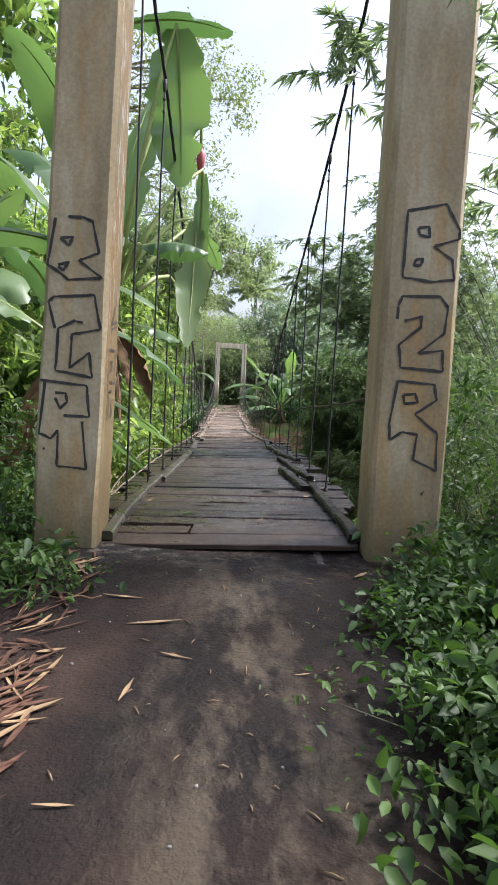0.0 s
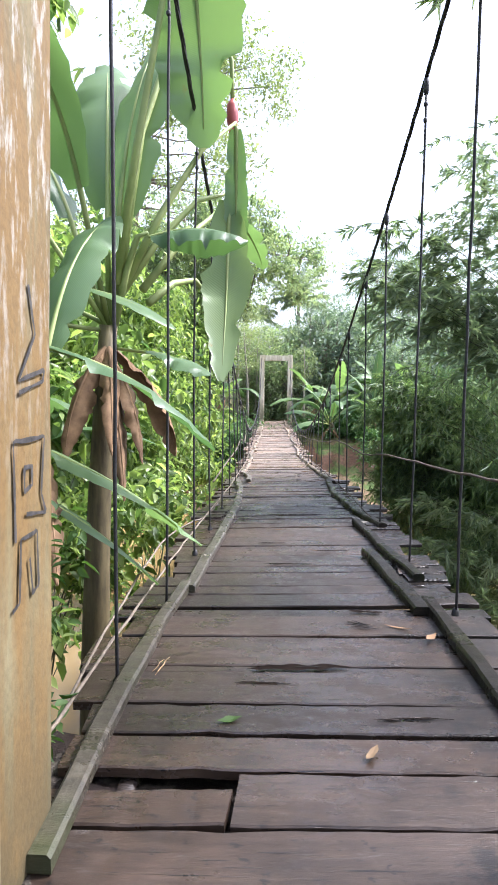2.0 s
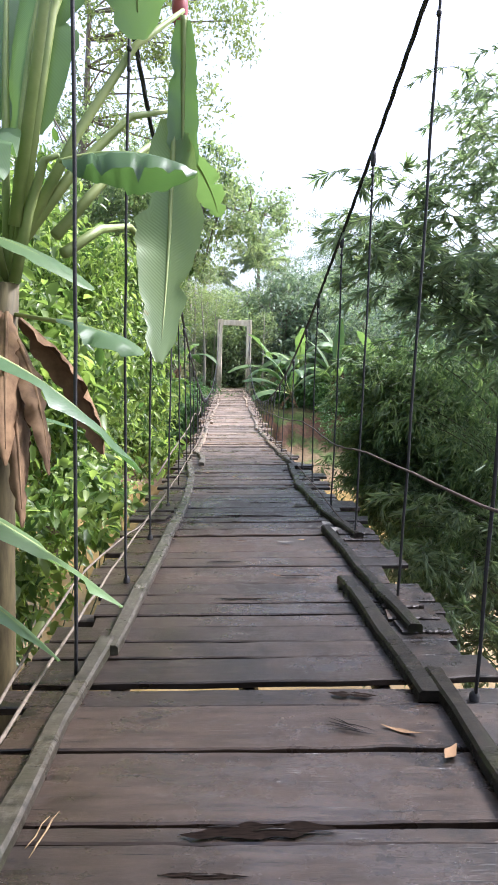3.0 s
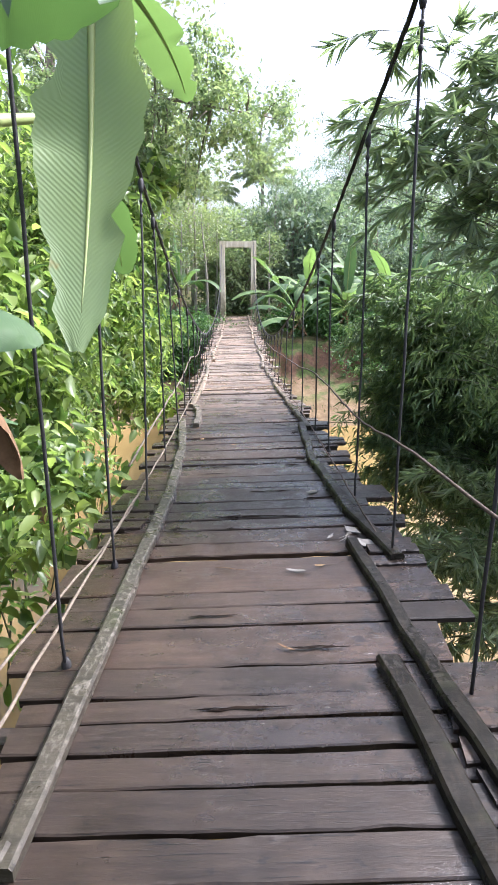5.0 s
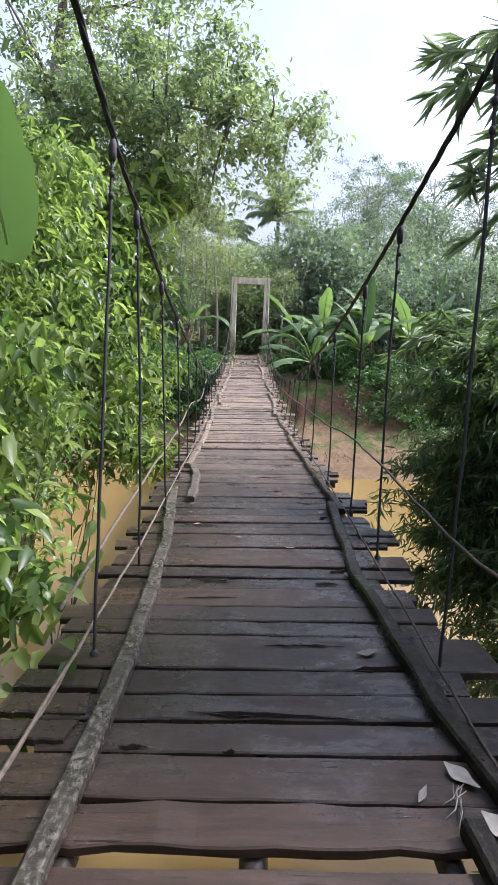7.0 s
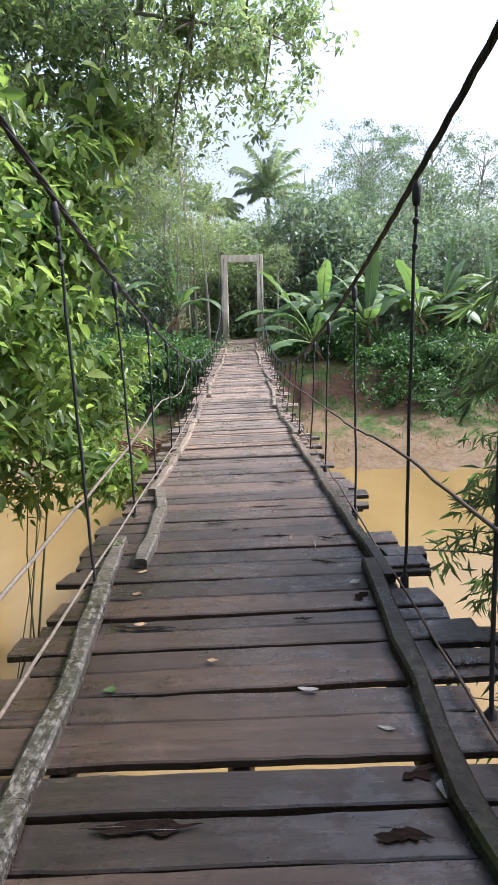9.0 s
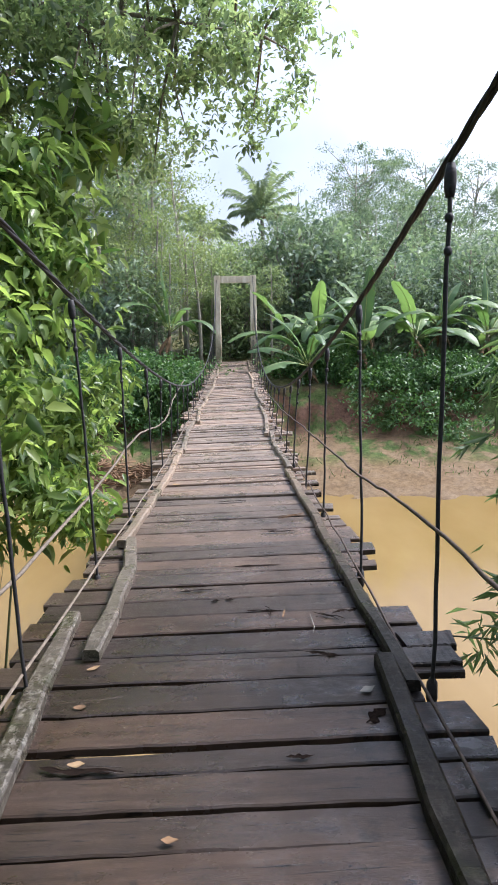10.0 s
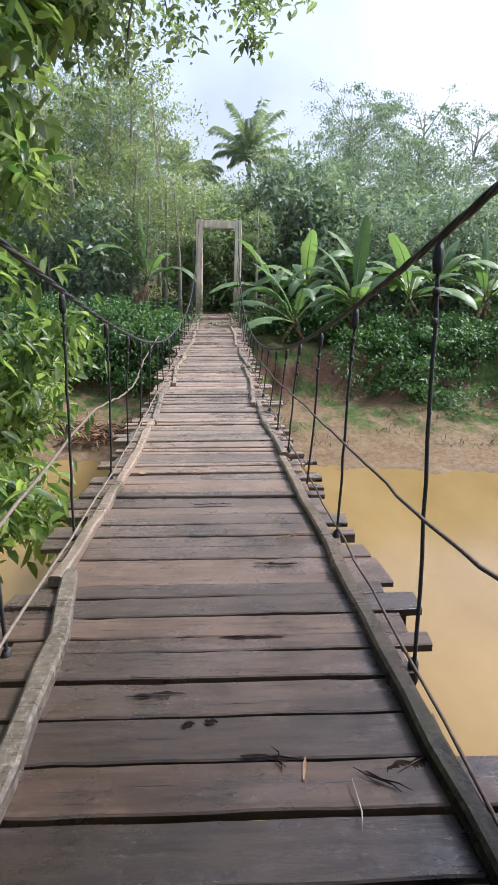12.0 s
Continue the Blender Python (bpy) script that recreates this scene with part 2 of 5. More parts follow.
M_PAINT = plain_material("black marker paint", (0.015, 0.015, 0.015), (0.06, 0.055, 0.05), 0.7, 30)
M_BARK = plain_material("grey bark", (0.10, 0.085, 0.065), (0.27, 0.235, 0.18), 0.9, 6, 0, (4, 4, 1))
M_PALE = plain_material("pale bark", (0.22, 0.2, 0.16), (0.42, 0.39, 0.32), 0.9, 6, 0, (4, 4, 1))
M_CULM = plain_material("bamboo culm", (0.04, 0.055, 0.02), (0.10, 0.11, 0.045), 0.6, 5)
M_STEM = plain_material("banana pseudostem", (0.055, 0.042, 0.02), (0.15, 0.12, 0.055), 0.7, 4, 0, (6, 6, 1))
M_PETIOLE = plain_material("banana petiole", (0.19, 0.26, 0.075), (0.32, 0.37, 0.13), 0.5, 4)
M_DEAD = plain_material("dead leaf", (0.10, 0.055, 0.025), (0.28, 0.17, 0.085), 0.85, 9)
M_STRAW = plain_material("dry bamboo sheath", (0.2, 0.125, 0.06), (0.38, 0.265, 0.14), 0.8, 9)
M_REDLEAF = plain_material("red brown litter", (0.045, 0.02, 0.012), (0.15, 0.068, 0.036), 0.8, 9)
M_STONE = plain_material("pale pebble", (0.16, 0.15, 0.13), (0.34, 0.32, 0.29), 0.8, 12)
M_PALE_LEAF = plain_material("withered grey leaf", (0.16, 0.15, 0.13), (0.32, 0.30, 0.26), 0.6, 12)
M_FLOWER = plain_material("banana flower bract", (0.22, 0.03, 0.035), (0.42, 0.09, 0.07), 0.5, 6)
M_BANANA = leaf_material("banana leaf", (0.075, 0.15, 0.066), (0.165, 0.265, 0.115), 0.38, 0.38, True, 34.0)
M_BANANA.node_tree.nodes["Principled BSDF"].inputs["Specular IOR Level"].default_value = 0.75
# Hanging leaf's pale underside, brightened further by sky sheen put into the colour.
M_BANANA_SHEEN = leaf_material("pale banana leaf underside with sky sheen", (0.185, 0.265, 0.12), (0.22, 0.305, 0.145), 0.34, 0.34, True, 22.0, 0.22)
M_BANANA_FAR = leaf_material("far banana leaf", (0.07, 0.14, 0.065), (0.20, 0.31, 0.13), 0.42, 0.42, True, 20.0)
M_BROAD = leaf_material("broad leaves", (0.055, 0.115, 0.04), (0.32, 0.42, 0.15), 0.56, 0.34)
M_CANOPY = leaf_material("canopy leaves", (0.125, 0.185, 0.13), (0.34, 0.41, 0.27), 0.6, 0.36)
M_BAMBOO = leaf_material("bamboo leaves", (0.078, 0.138, 0.082), (0.205, 0.285, 0.148), 0.5, 0.42)
# Paler, bluer copy of the bamboo leaves: glare haze put into the colour.
M_BAMBOO_HAZE = leaf_material("bamboo leaves in glare haze", (0.16, 0.225, 0.165), (0.32, 0.395, 0.275), 0.58, 0.4)
M_FEATHER = leaf_material("feathery leaves", (0.16, 0.215, 0.105), (0.33, 0.40, 0.19), 0.4, 0.5)
# Forest greens paled and blued to carry the distance haze.
M_FOREST_HAZED = leaf_material("forest leaves with distance haze", (0.10, 0.155, 0.125), (0.29, 0.37, 0.285), 0.42, 0.5)
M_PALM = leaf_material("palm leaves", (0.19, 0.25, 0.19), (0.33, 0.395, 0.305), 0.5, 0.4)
# Weed greens darkened: the bamboo's shade over the path edge is in the colour.
M_WEED = leaf_material("weed leaves", (0.018, 0.05, 0.012), (0.08, 0.155, 0.032), 0.36, 0.58)
M_SHRUB = leaf_material("undergrowth leaves", (0.035, 0.095, 0.034), (0.12, 0.225, 0.075), 0.36, 0.45)

# ---- mesh helpers ----


def mesh_of(name, verts, faces, mat, smooth=False):
    me = bpy.data.meshes.new(name)
    me.from_pydata(verts, [], faces)
    me.materials.append(mat)
    if smooth:
        me.polygons.foreach_set("use_smooth", [True] * len(me.polygons))
    me.update()
    return me


def put(name, me, parent=None, m=None, label="", **tags):
    ob = new(name, me)
    if parent is not None:
        ob.parent = parent
    if m is not None:
        ob.matrix_basis = m
    return tagged(ob, label, **tags)


def thing(name, label, category, m=None, group="", kind=""):
    ob = new(name)
    ob.empty_display_size = 0.2
    if m is not None:
        ob.matrix_basis = m
    return tagged(ob, label, category, group, kind)


def tube_data(points, radii, sides=8, close=True):
    """Vertices and faces of a tapered tube along points."""
    pts = [Vector(p) for p in points]
    verts, faces = [], []
    side = Vector((1, 0, 0))
    for i, p in enumerate(pts):
        way = (pts[min(i + 1, len(pts) - 1)] - pts[max(i - 1, 0)]).normalized()
        side = side - way * side.dot(way)
        if side.length < 1e-4:
            side = way.orthogonal()
        side.normalize()
        up = way.cross(side)
        r = radii[i] if isinstance(radii, (list, tuple)) else radii
        for j in range(sides):
            a = 2 * math.pi * j / sides
            verts.append(p + side * (r * math.cos(a)) + up * (r * math.sin(a)))
    for i in range(len(pts) - 1):
        for j in range(sides):
            a, b = i * sides + j, i * sides + (j + 1) % sides
            faces.append((a, b, b + sides, a + sides))
    if close:
        faces.append(tuple(range(sides))[::-1])
        n = (len(pts) - 1) * sides
        faces.append(tuple(n + j for j in range(sides)))
    return verts, faces


def tube(name, points, radii, mat, sides=8):
    v, f = tube_data(points, radii, sides)
    return mesh_of(name, v, f, mat, True)


def joined(name, pieces, mat, smooth=True):
    verts, faces = [], []
    for v, f in pieces:
        o = len(verts)
        verts += list(v)
        faces += [tuple(i + o for i in q) for q in f]
    return mesh_of(name, verts, faces, mat, smooth)


def bm_mesh(name, bm, mat, smooth=False):
    me = bpy.data.meshes.new(name)
    bm.to_mesh(me)
    bm.free()
    me.materials.append(mat)
    if smooth:
        me.polygons.foreach_set("use_smooth", [True] * len(me.polygons))
    return me


def board(name, length, width, thick, mat, rng, wobble=0.006, cuts=4, split=0.0):
    """A worn board along x, centred, its top at z = 0, with uneven edges and chamfered top."""
    xs = np.linspace(-0.5, 0.5, cuts + 1) * length
    bow = rng.uniform(-wobble, wobble, 2)
    verts, faces = [], []
    ch = min(0.006, thick * 0.2)
    skew = rng.uniform(-0.02, 0.02, 2)
    for i, x in enumerate(xs):
        e0, e1 = rng.uniform(-wobble, wobble, 2) + bow * math.cos(3.14 * x / length)
        t = rng.uniform(-wobble, wobble) * 0.4
        chip = rng.random(2)
        e0 += 0.012 * max(0.0, chip[0] - 0.93) / 0.07 * (width > 0.1)
        e1 -= 0.012 * max(0.0, chip[1] - 0.93) / 0.07 * (width > 0.1)
        y0, y1 = -width / 2 + e0, width / 2 + e1
        dx = [0, 0]
        if i in (0, cuts):
            dx = skew if i else -skew
        for y, z, d in ((y0, -thick, dx[0]), (y0, -ch + t, dx[0]), (y0 + ch, t, dx[0]), (y1 - ch, t, dx[1]), (y1, -ch + t, dx[1]), (y1, -thick, dx[1])):
            verts.append((x + d, y, z))
    for i in range(cuts):
        for j in range(6):
            a, b = i * 6 + j, i * 6 + (j + 1) % 6
            faces.append((a, b, b + 6, a + 6))
    faces.append((0, 1, 2, 3, 4, 5)[::-1])
    n = cuts * 6
    faces.append(tuple(n + j for j in range(6)))
    me = mesh_of(name, verts, [f[::-1] for f in faces], mat)
    return me


def leaves(name, at, way, up, length, width, mat, fold=0.25, droop=0.25, slim=False, fine=False):
    """Many small leaves as one mesh: at, way and up are arrays of one row a leaf."""
    n = len(at)
    way = way / (np.linalg.norm(way, axis=1, keepdims=True) + 1e-9)
    side = np.cross(way, up)
    side /= np.linalg.norm(side, axis=1, keepdims=True) + 1e-9
    nor = np.cross(side, way)
    L, W = np.reshape(length, (n, 1)), np.reshape(width, (n, 1))
    mid = at + way * L * 0.45
    tip = at + way * L - nor * L * droop
    if slim:
        v = np.stack([at, mid + side * W / 2, tip, mid - side * W / 2], 1)
        f = np.arange(n)[:, None, None] * 4 + np.array([[0, 1, 2], [0, 2, 3]])[None]
    elif fine:
        lift = nor * W * fold
        a = at + way * L * 0.28 - nor * L * droop * 0.12
        b = at + way * L * 0.64 - nor * L * droop * 0.5
        v = np.stack([at, a + side * W * 0.45 + lift, a, a - side * W * 0.45 + lift, b + side * W * 0.42 + lift, b, b - side * W * 0.42 + lift, tip], 1)
        f = np.arange(n)[:, None, None] * 8 + np.array([[0, 2, 1], [0, 3, 2], [1, 2, 4], [2, 5, 4], [2, 3, 5], [3, 6, 5], [4, 5, 7], [5, 6, 7]])[None]
    else:
        v = np.stack([at, mid + side * W / 2 + nor * W * fold, mid, mid - side * W / 2 + nor * W * fold, tip], 1)
        f = np.arange(n)[:, None, None] * 5 + np.array([[0, 2, 1], [0, 3, 2], [1, 2, 4], [2, 3, 4]])[None]
    f = f.reshape(-1, 3)
    v = v.reshape(-1, 3)
    me = bpy.data.meshes.new(name)
    me.vertices.add(len(v))
    me.vertices.foreach_set("co", v.astype(np.float32).ravel())
    me.loops.add(f.size)
    me.loops.foreach_set("vertex_index", f.astype(np.int32).ravel())
    me.polygons.add(len(f))
    me.polygons.foreach_set("loop_start", (np.arange(len(f)) * 3).astype(np.int32))
    me.materials.append(mat)
    me.update(calc_edges=True)
    me.validate()
    return me


def clumps(rng, centres, radius, per, squash=0.7):
    """Points gathered in uneven clumps round the centres."""
    out = []
    for c in centres:
        k = max(3, int(per * rng.uniform(0.5, 1.5)))
        p = rng.normal(0, 1, (k, 3)) * radius * rng.uniform(0.6, 1.3)
        p[:, 2] *= squash
        out.append(p + np.array(c))
    return np.concatenate(out)


def spread(rng, n, down=0.3, flat=0.6):
    """Random leaf ways, drooping by down, and their upward sides."""
    w = rng.normal(0, 1, (n, 3))
    w[:, 2] = w[:, 2] * flat - down
    u = rng.normal(0, 0.45, (n, 3)) + np.array((0, 0, 1.0))
    return w, u

# ---- the shape of the place ----
Y_KEYS = (-60, 2, 3.9, 8, 10, 12, 14, 16, 18, 20, 23, 27, 32, 38, 60)
Z_KEYS = (0.2, 0.24, 0.36, 0.26, 0.19, 0.09, -0.06, -0.19, -0.29, -0.36, -0.40, -0.41, -0.38, -0.33, -0.33)
WATER = -3.5


def deck_z(y, x=0.0):
    return float(np.interp(y, Y_KEYS, Z_KEYS)) + 0.032 * x


def deck_x(y):
    return float(np.interp(y, (4, 12, 18, 24, 37), (-0.13, -0.10, -0.30, -0.38, -0.60)))


def ground_z(x, y):
    n = noise.noise(Vector((x * 0.35, y * 0.35, 0.0)))
    n2 = noise.noise(Vector((x * 1.7, y * 1.7, 3.0)))
    e = y + 0.9 * noise.noise(Vector((x * 0.22, 2.0, 5.0))) * min(1.0, max(0.0, abs(x) - 1.2))
    if y < 14:
        base = float(np.interp(e, (-60, 2.6, 3.2, 3.8, 4.4, 5.0, 7.0, 9.5, 14), (0.22, 0.25, 0.30, 0.29, 0.21, -0.3, -2.0, -4.3, -4.6)))
        verge = max(0.0, min(1.0, (abs(x + 0.05) - 0.72) / 0.7))
        z = base + verge * (0.10 + 0.12 * n) * (1 if y < 4 else 0.6) + 0.03 * n2 * verge
        z += 0.012 * n2 + 0.05 * max(0, abs(x) - 3) ** 0.5
        if abs(x) < 1.6 and 2.6 < y < 4.0:
            z = min(z, 0.31)
        return z
    f = y + 1.3 * noise.noise(Vector((x * 0.16, 9.0, 5.0))) + 0.35 * n2
    z = float(np.interp(f, (14, 24.5, 26.3, 28.2, 31.3, 32.5, 35.5, 60, 140, 900), (-4.6, -4.3, -3.5, -3.15, -2.55, -1.15, -0.6, 0.6, 6, 30)))
    return z + 0.10 * n + 0.06 * n2 * (1 if f < 33 else 2)


xs = np.concatenate([-np.geomspace(600, 12, 24), np.linspace(-11.5, -2.6, 26), np.linspace(-2.4, 2.4, 49), np.linspace(2.6, 11.5, 26), np.geomspace(12, 600, 24)])
ys = np.concatenate([-np.geomspace(300, 4.5, 16), np.linspace(-4, 10, 106), np.linspace(10.5, 24, 16), np.linspace(24.3, 38, 70), np.geomspace(38.6, 900, 30)])
gv = [(x, y, ground_z(x, y)) for y in ys for x in xs]
nx = len(xs)
gf = [(j * nx + i, j * nx + i + 1, (j + 1) * nx + i + 1, (j + 1) * nx + i) for j in range(len(ys) - 1) for i in range(nx - 1)]
put("ground", mesh_of("ground", gv, gf, M_GROUND, True), label="dark packed earth path, muddy river banks and forest floor", category="ground", kind="structure")
wx = np.linspace(-300, 300, 31)
wy = np.linspace(4, 31, 10)
put("water", mesh_of("water", [(x, y, WATER) for y in wy for x in wx], [(j * 31 + i, j * 31 + i + 1, (j + 1) * 31 + i + 1, (j + 1) * 31 + i) for j in range(9) for i in range(30)], M_WATER),
    label="muddy ochre river water under the bridge", category="river", kind="structure")

# ---- portals ----


def stroke_data(points, w, y, lean=0.0):
    """A flat painted line in a plane that stands at y and leans by lean, as a ribbon with rounded corners."""
    verts, faces = [], []
    rough = [Vector(p) for p in points]
    line = [rough[0]]
    for p, q in zip(rough, rough[1:]):
        line += [p.lerp(q, 0.22), p.lerp(q, 0.78), q]
    points = []
    for i in range(len(line) - 1):
        p0, p1, p2, p3 = line[max(i - 1, 0)], line[i], line[i + 1], line[min(i + 2, len(line) - 1)]
        for f in (0, 0.5):
            points.append(p1 + ((p2 - p0) * f + (2 * p0 - 5 * p1 + 4 * p2 - p3) * f * f + (3 * p1 - p0 - 3 * p2 + p3) * f ** 3) * 0.5)
    points.append(line[-1])
    for i, p in enumerate(points):
        d = (points[min(i + 1, len(points) - 1)] - points[max(i - 1, 0)]).normalized()
        n = Vector((-d.y, d.x)) * w * (0.5 + 0.12 * math.sin(i * 0.9) + 0.08 * math.sin(i * 2.3))
        verts += [(q.x, y + lean * q.y - 0.00006 * i, q.y) for q in (p + n, p - n)]
        if i:
            o = 2 * i
            faces.append((o - 2, o, o + 1, o - 1))
    return verts, faces


GRAFFITI_SIDE = [
    [(0.0, 1.84), (0.04, 1.72), (-0.06, 1.60), (0.10, 1.63), (0.09, 1.60), (-0.06, 1.57)],
    [(-0.08, 1.2), (-0.09, 1.45), (0.10, 1.45), (0.08, 1.30), (0.11, 1.24), (-0.02, 1.26)],
    [(-0.03, 1.38), (0.02, 1.38), (0.02, 1.33), (-0.03, 1.32), (-0.03, 1.38)],
    [(-0.1, 1.03), (-0.06, 1.04), (-0.05, 1.2), (0.05, 1.2), (0.06, 1.05), (0.02, 1.04), (0.0, 1.14)],
]
# angular letter outlines, letter by letter from the top: across the front and height, in metres
LEFT_TOP = [
    [(-1.19, 2.22), (-1.23, 1.96), (-1.15, 1.91), (-1.11, 1.88), (-0.92, 1.90), (-1.05, 1.99), (-0.94, 2.04), (-0.98, 2.21), (-1.03, 2.23), (-1.12, 2.23)],
    [(-1.16, 2.11), (-1.09, 2.12), (-1.11, 2.07), (-1.16, 2.11)],
    [(-1.17, 1.96), (-1.11, 1.98), (-1.14, 1.93), (-1.17, 1.95)],
]
LEFT_MIDDLE = [
    [(-1.18, 1.60), (-1.22, 1.75), (-1.19, 1.78), (-0.96, 1.80), (-0.92, 1.61), (-1.08, 1.57), (-1.09, 1.38), (-0.98, 1.47), (-0.96, 1.33), (-1.17, 1.36), (-1.16, 1.60), (-1.07, 1.65), (-1.02, 1.64)],
]
LEFT_LOW = [
    [(-1.26, 1.30), (-0.99, 1.28), (-0.97, 1.10), (-1.12, 1.10)],
    [(-1.23, 1.30), (-1.26, 0.99), (-1.19, 0.96), (-1.15, 1.01), (-1.15, 0.80), (-0.98, 0.79), (-1.01, 1.07)],
    [(-1.17, 1.23), (-1.11, 1.23), (-1.10, 1.18), (-1.14, 1.14), (-1.17, 1.20)],
    [(-1.235, 0.90), (-1.225, 0.895)],
]
RIGHT_TOP = [
    [(0.81, 2.38), (1.03, 2.43), (1.12, 2.29), (1.12, 2.24), (0.98, 2.19), (1.09, 2.12), (1.11, 2.01), (0.98, 1.99), (0.81, 2.01), (0.81, 2.38)],
    [(0.88, 2.29), (0.94, 2.30), (0.95, 2.24), (0.89, 2.25), (0.88, 2.29)],
    [(0.88, 2.11), (0.92, 2.12), (0.91, 2.08), (0.87, 2.08), (0.88, 2.11)],
]
RIGHT_MIDDLE = [
    [(0.80, 1.77), (0.80, 1.85), (0.82, 1.90), (1.04, 1.91), (1.09, 1.85), (1.08, 1.70), (0.94, 1.58), (1.08, 1.60), (1.09, 1.48), (0.84, 1.49), (0.82, 1.62), (0.94, 1.73), (0.94, 1.79), (0.84, 1.76)],
]
RIGHT_LOW = [
    [(0.83, 1.41), (1.05, 1.40), (1.07, 1.31), (0.95, 1.22), (1.09, 1.11), (1.10, 0.89), (0.96, 0.95), (0.97, 1.10), (0.88, 1.11), (0.81, 1.06), (0.80, 1.16), (0.83, 1.41)],
    [(0.87, 1.33), (0.94, 1.34), (0.96, 1.29), (0.88, 1.28), (0.87, 1.33)],
]


def pillar_mesh(w0, w1, d, h, seed, mat=M_CONC, lean=0.0):
    """A tapering, slightly leaning concrete post with worn corners, its foot at the origin."""
    rng = np.random.default_rng(seed)
    verts, faces = [], []
    rows = 12
    ch = 0.022
    for i in range(rows + 1):
        f = i / rows
        w = (w0 * (1 - f) + w1 * f) / 2
        e = d / 2
        c = ch + rng.uniform(-0.006, 0.008)
        for x, y in ((-w + c, -e), (w - c, -e), (w, -e + c), (w, e - c), (w - c, e), (-w + c, e), (-w, e - c), (-w, -e + c)):
            verts.append((x + lean * f * h + rng.uniform(-0.003, 0.003), y + rng.uniform(-0.002, 0.002), f * h))
    for i in range(rows):
        for j in range(8):
            a, b = i * 8 + j, i * 8 + (j + 1) % 8
            faces.append((a, b, b + 8, a + 8))
    faces.append(tuple(range(8))[::-1])
    faces.append(tuple(rows * 8 + j for j in range(8)))
    return mesh_of("pillar", verts, faces, mat)


def near_portal():
    g = thing("bridge_portal", "tall stained concrete bridge pillars with black graffiti", "bridge portal", pose(0, 3.68, 0.0))
    for x, w0, w1, lean, marks in ((-1.112, 0.392, 0.335, 0.0245, LEFT_TOP + LEFT_MIDDLE + LEFT_LOW), (0.952, 0.435, 0.435, -0.0117, RIGHT_TOP + RIGHT_MIDDLE + RIGHT_LOW)):
        p = put("pillar", pillar_mesh(w0, w1, 0.37, 5.15, 3, M_CONC, lean), g, pose(x, -0.045, 0.05))
        for line in marks:
            stroke = stroke_data([(u - x, v - 0.05) for u, v in line], 0.0145, -0.190)
            put("graffiti_outline", joined("graffiti_outline", [stroke], M_PAINT, False), p, label="black hand-drawn letter outline")
        if x < 0:
            side = p.data
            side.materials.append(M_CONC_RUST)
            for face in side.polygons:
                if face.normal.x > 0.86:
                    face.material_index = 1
            for line in GRAFFITI_SIDE:
                stroke = stroke_data(line, 0.011, -0.201, -(lean - 0.0055))
                put("graffiti_outline", joined("graffiti_outline", [stroke], M_PAINT, False), p, pose(0, 0, 0, 0, 0, 90), label="faint black letter outline")
    return g


def far_portal():
    g = thing("bridge_portal", "pale weathered concrete portal with a lintel across the far bridge end", "bridge portal", pose(-0.53, 38.1, -0.55))
    for x in (-0.82, 0.82):
        put("pillar", pillar_mesh(0.30, 0.27, 0.34, 4.05, 5, M_CONC_PALE), g, pose(x, 0, 0))
    bm = bmesh.new()
    bmesh.ops.create_cube(bm, size=1, matrix=Matrix.Diagonal((1.36, 0.30, 0.30, 1)))
    bmesh.ops.bevel(bm, geom=bm.edges[:], offset=0.015, segments=2, affect="EDGES")
    put("lintel", bm_mesh("lintel", bm, M_CONC_PALE), g, pose(0, 0, 3.87))
    return g


near_portal()
far_portal()

# ---- the footbridge ----
bridge = thing("footbridge", "narrow suspension footbridge of worn wooden planks on steel cables", "footbridge")
rng = np.random.default_rng(11)
seams = [3.58, 3.80, 4.06, 4.29, 4.52, 4.82, 4.90, 5.26, 5.55, 5.72, 5.97, 6.14, 6.32, 6.48, 6.65, 6.79, 6.99, 7.32, 7.50, 7.66, 8.07, 8.33, 8.56, 8.75, 8.94, 9.14, 9.46, 9.62, 9.80, 10.05, 10.23,
         10.41, 10.65, 10.82, 10.99, 11.14, 11.31, 11.44, 11.65, 11.86, 12.05, 12.12, 12.34, 12.55, 12.78, 13.00, 13.20, 13.32, 13.52, 13.72, 13.86, 14.21, 14.39, 14.57, 14.78, 14.99, 15.18, 15.40, 15.52, 15.79]
wide = {4.06: 0.03, 4.29: 0.02, 4.90: 0.02, 5.72: 0.06, 6.48: 0.03, 7.32: 0.01, 8.07: 0.12, 8.75: 0.022, 9.14: 0.018, 10.41: 0.045, 11.44: 0.028, 11.65: 0.024, 12.34: 0.018, 13.0: 0.028, 13.86: 0.02, 14.99: 0.022}
while seams[-1] < 37.9:
    seams.append(seams[-1] + rng.uniform(0.11, 0.27))


def plank(y0, y1, x0, x1, drop=0.0, wob=0.0035):
    yc, xc = (y0 + y1) / 2, (x0 + x1) / 2
    tilt = math.degrees(math.atan((deck_z(yc + 0.2) - deck_z(yc - 0.2)) / 0.4)) + rng.uniform(-1.2, 1.2)
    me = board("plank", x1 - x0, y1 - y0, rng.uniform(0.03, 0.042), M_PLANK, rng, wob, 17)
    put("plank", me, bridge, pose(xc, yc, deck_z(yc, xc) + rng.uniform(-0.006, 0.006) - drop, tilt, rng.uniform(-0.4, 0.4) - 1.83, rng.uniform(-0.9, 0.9)))


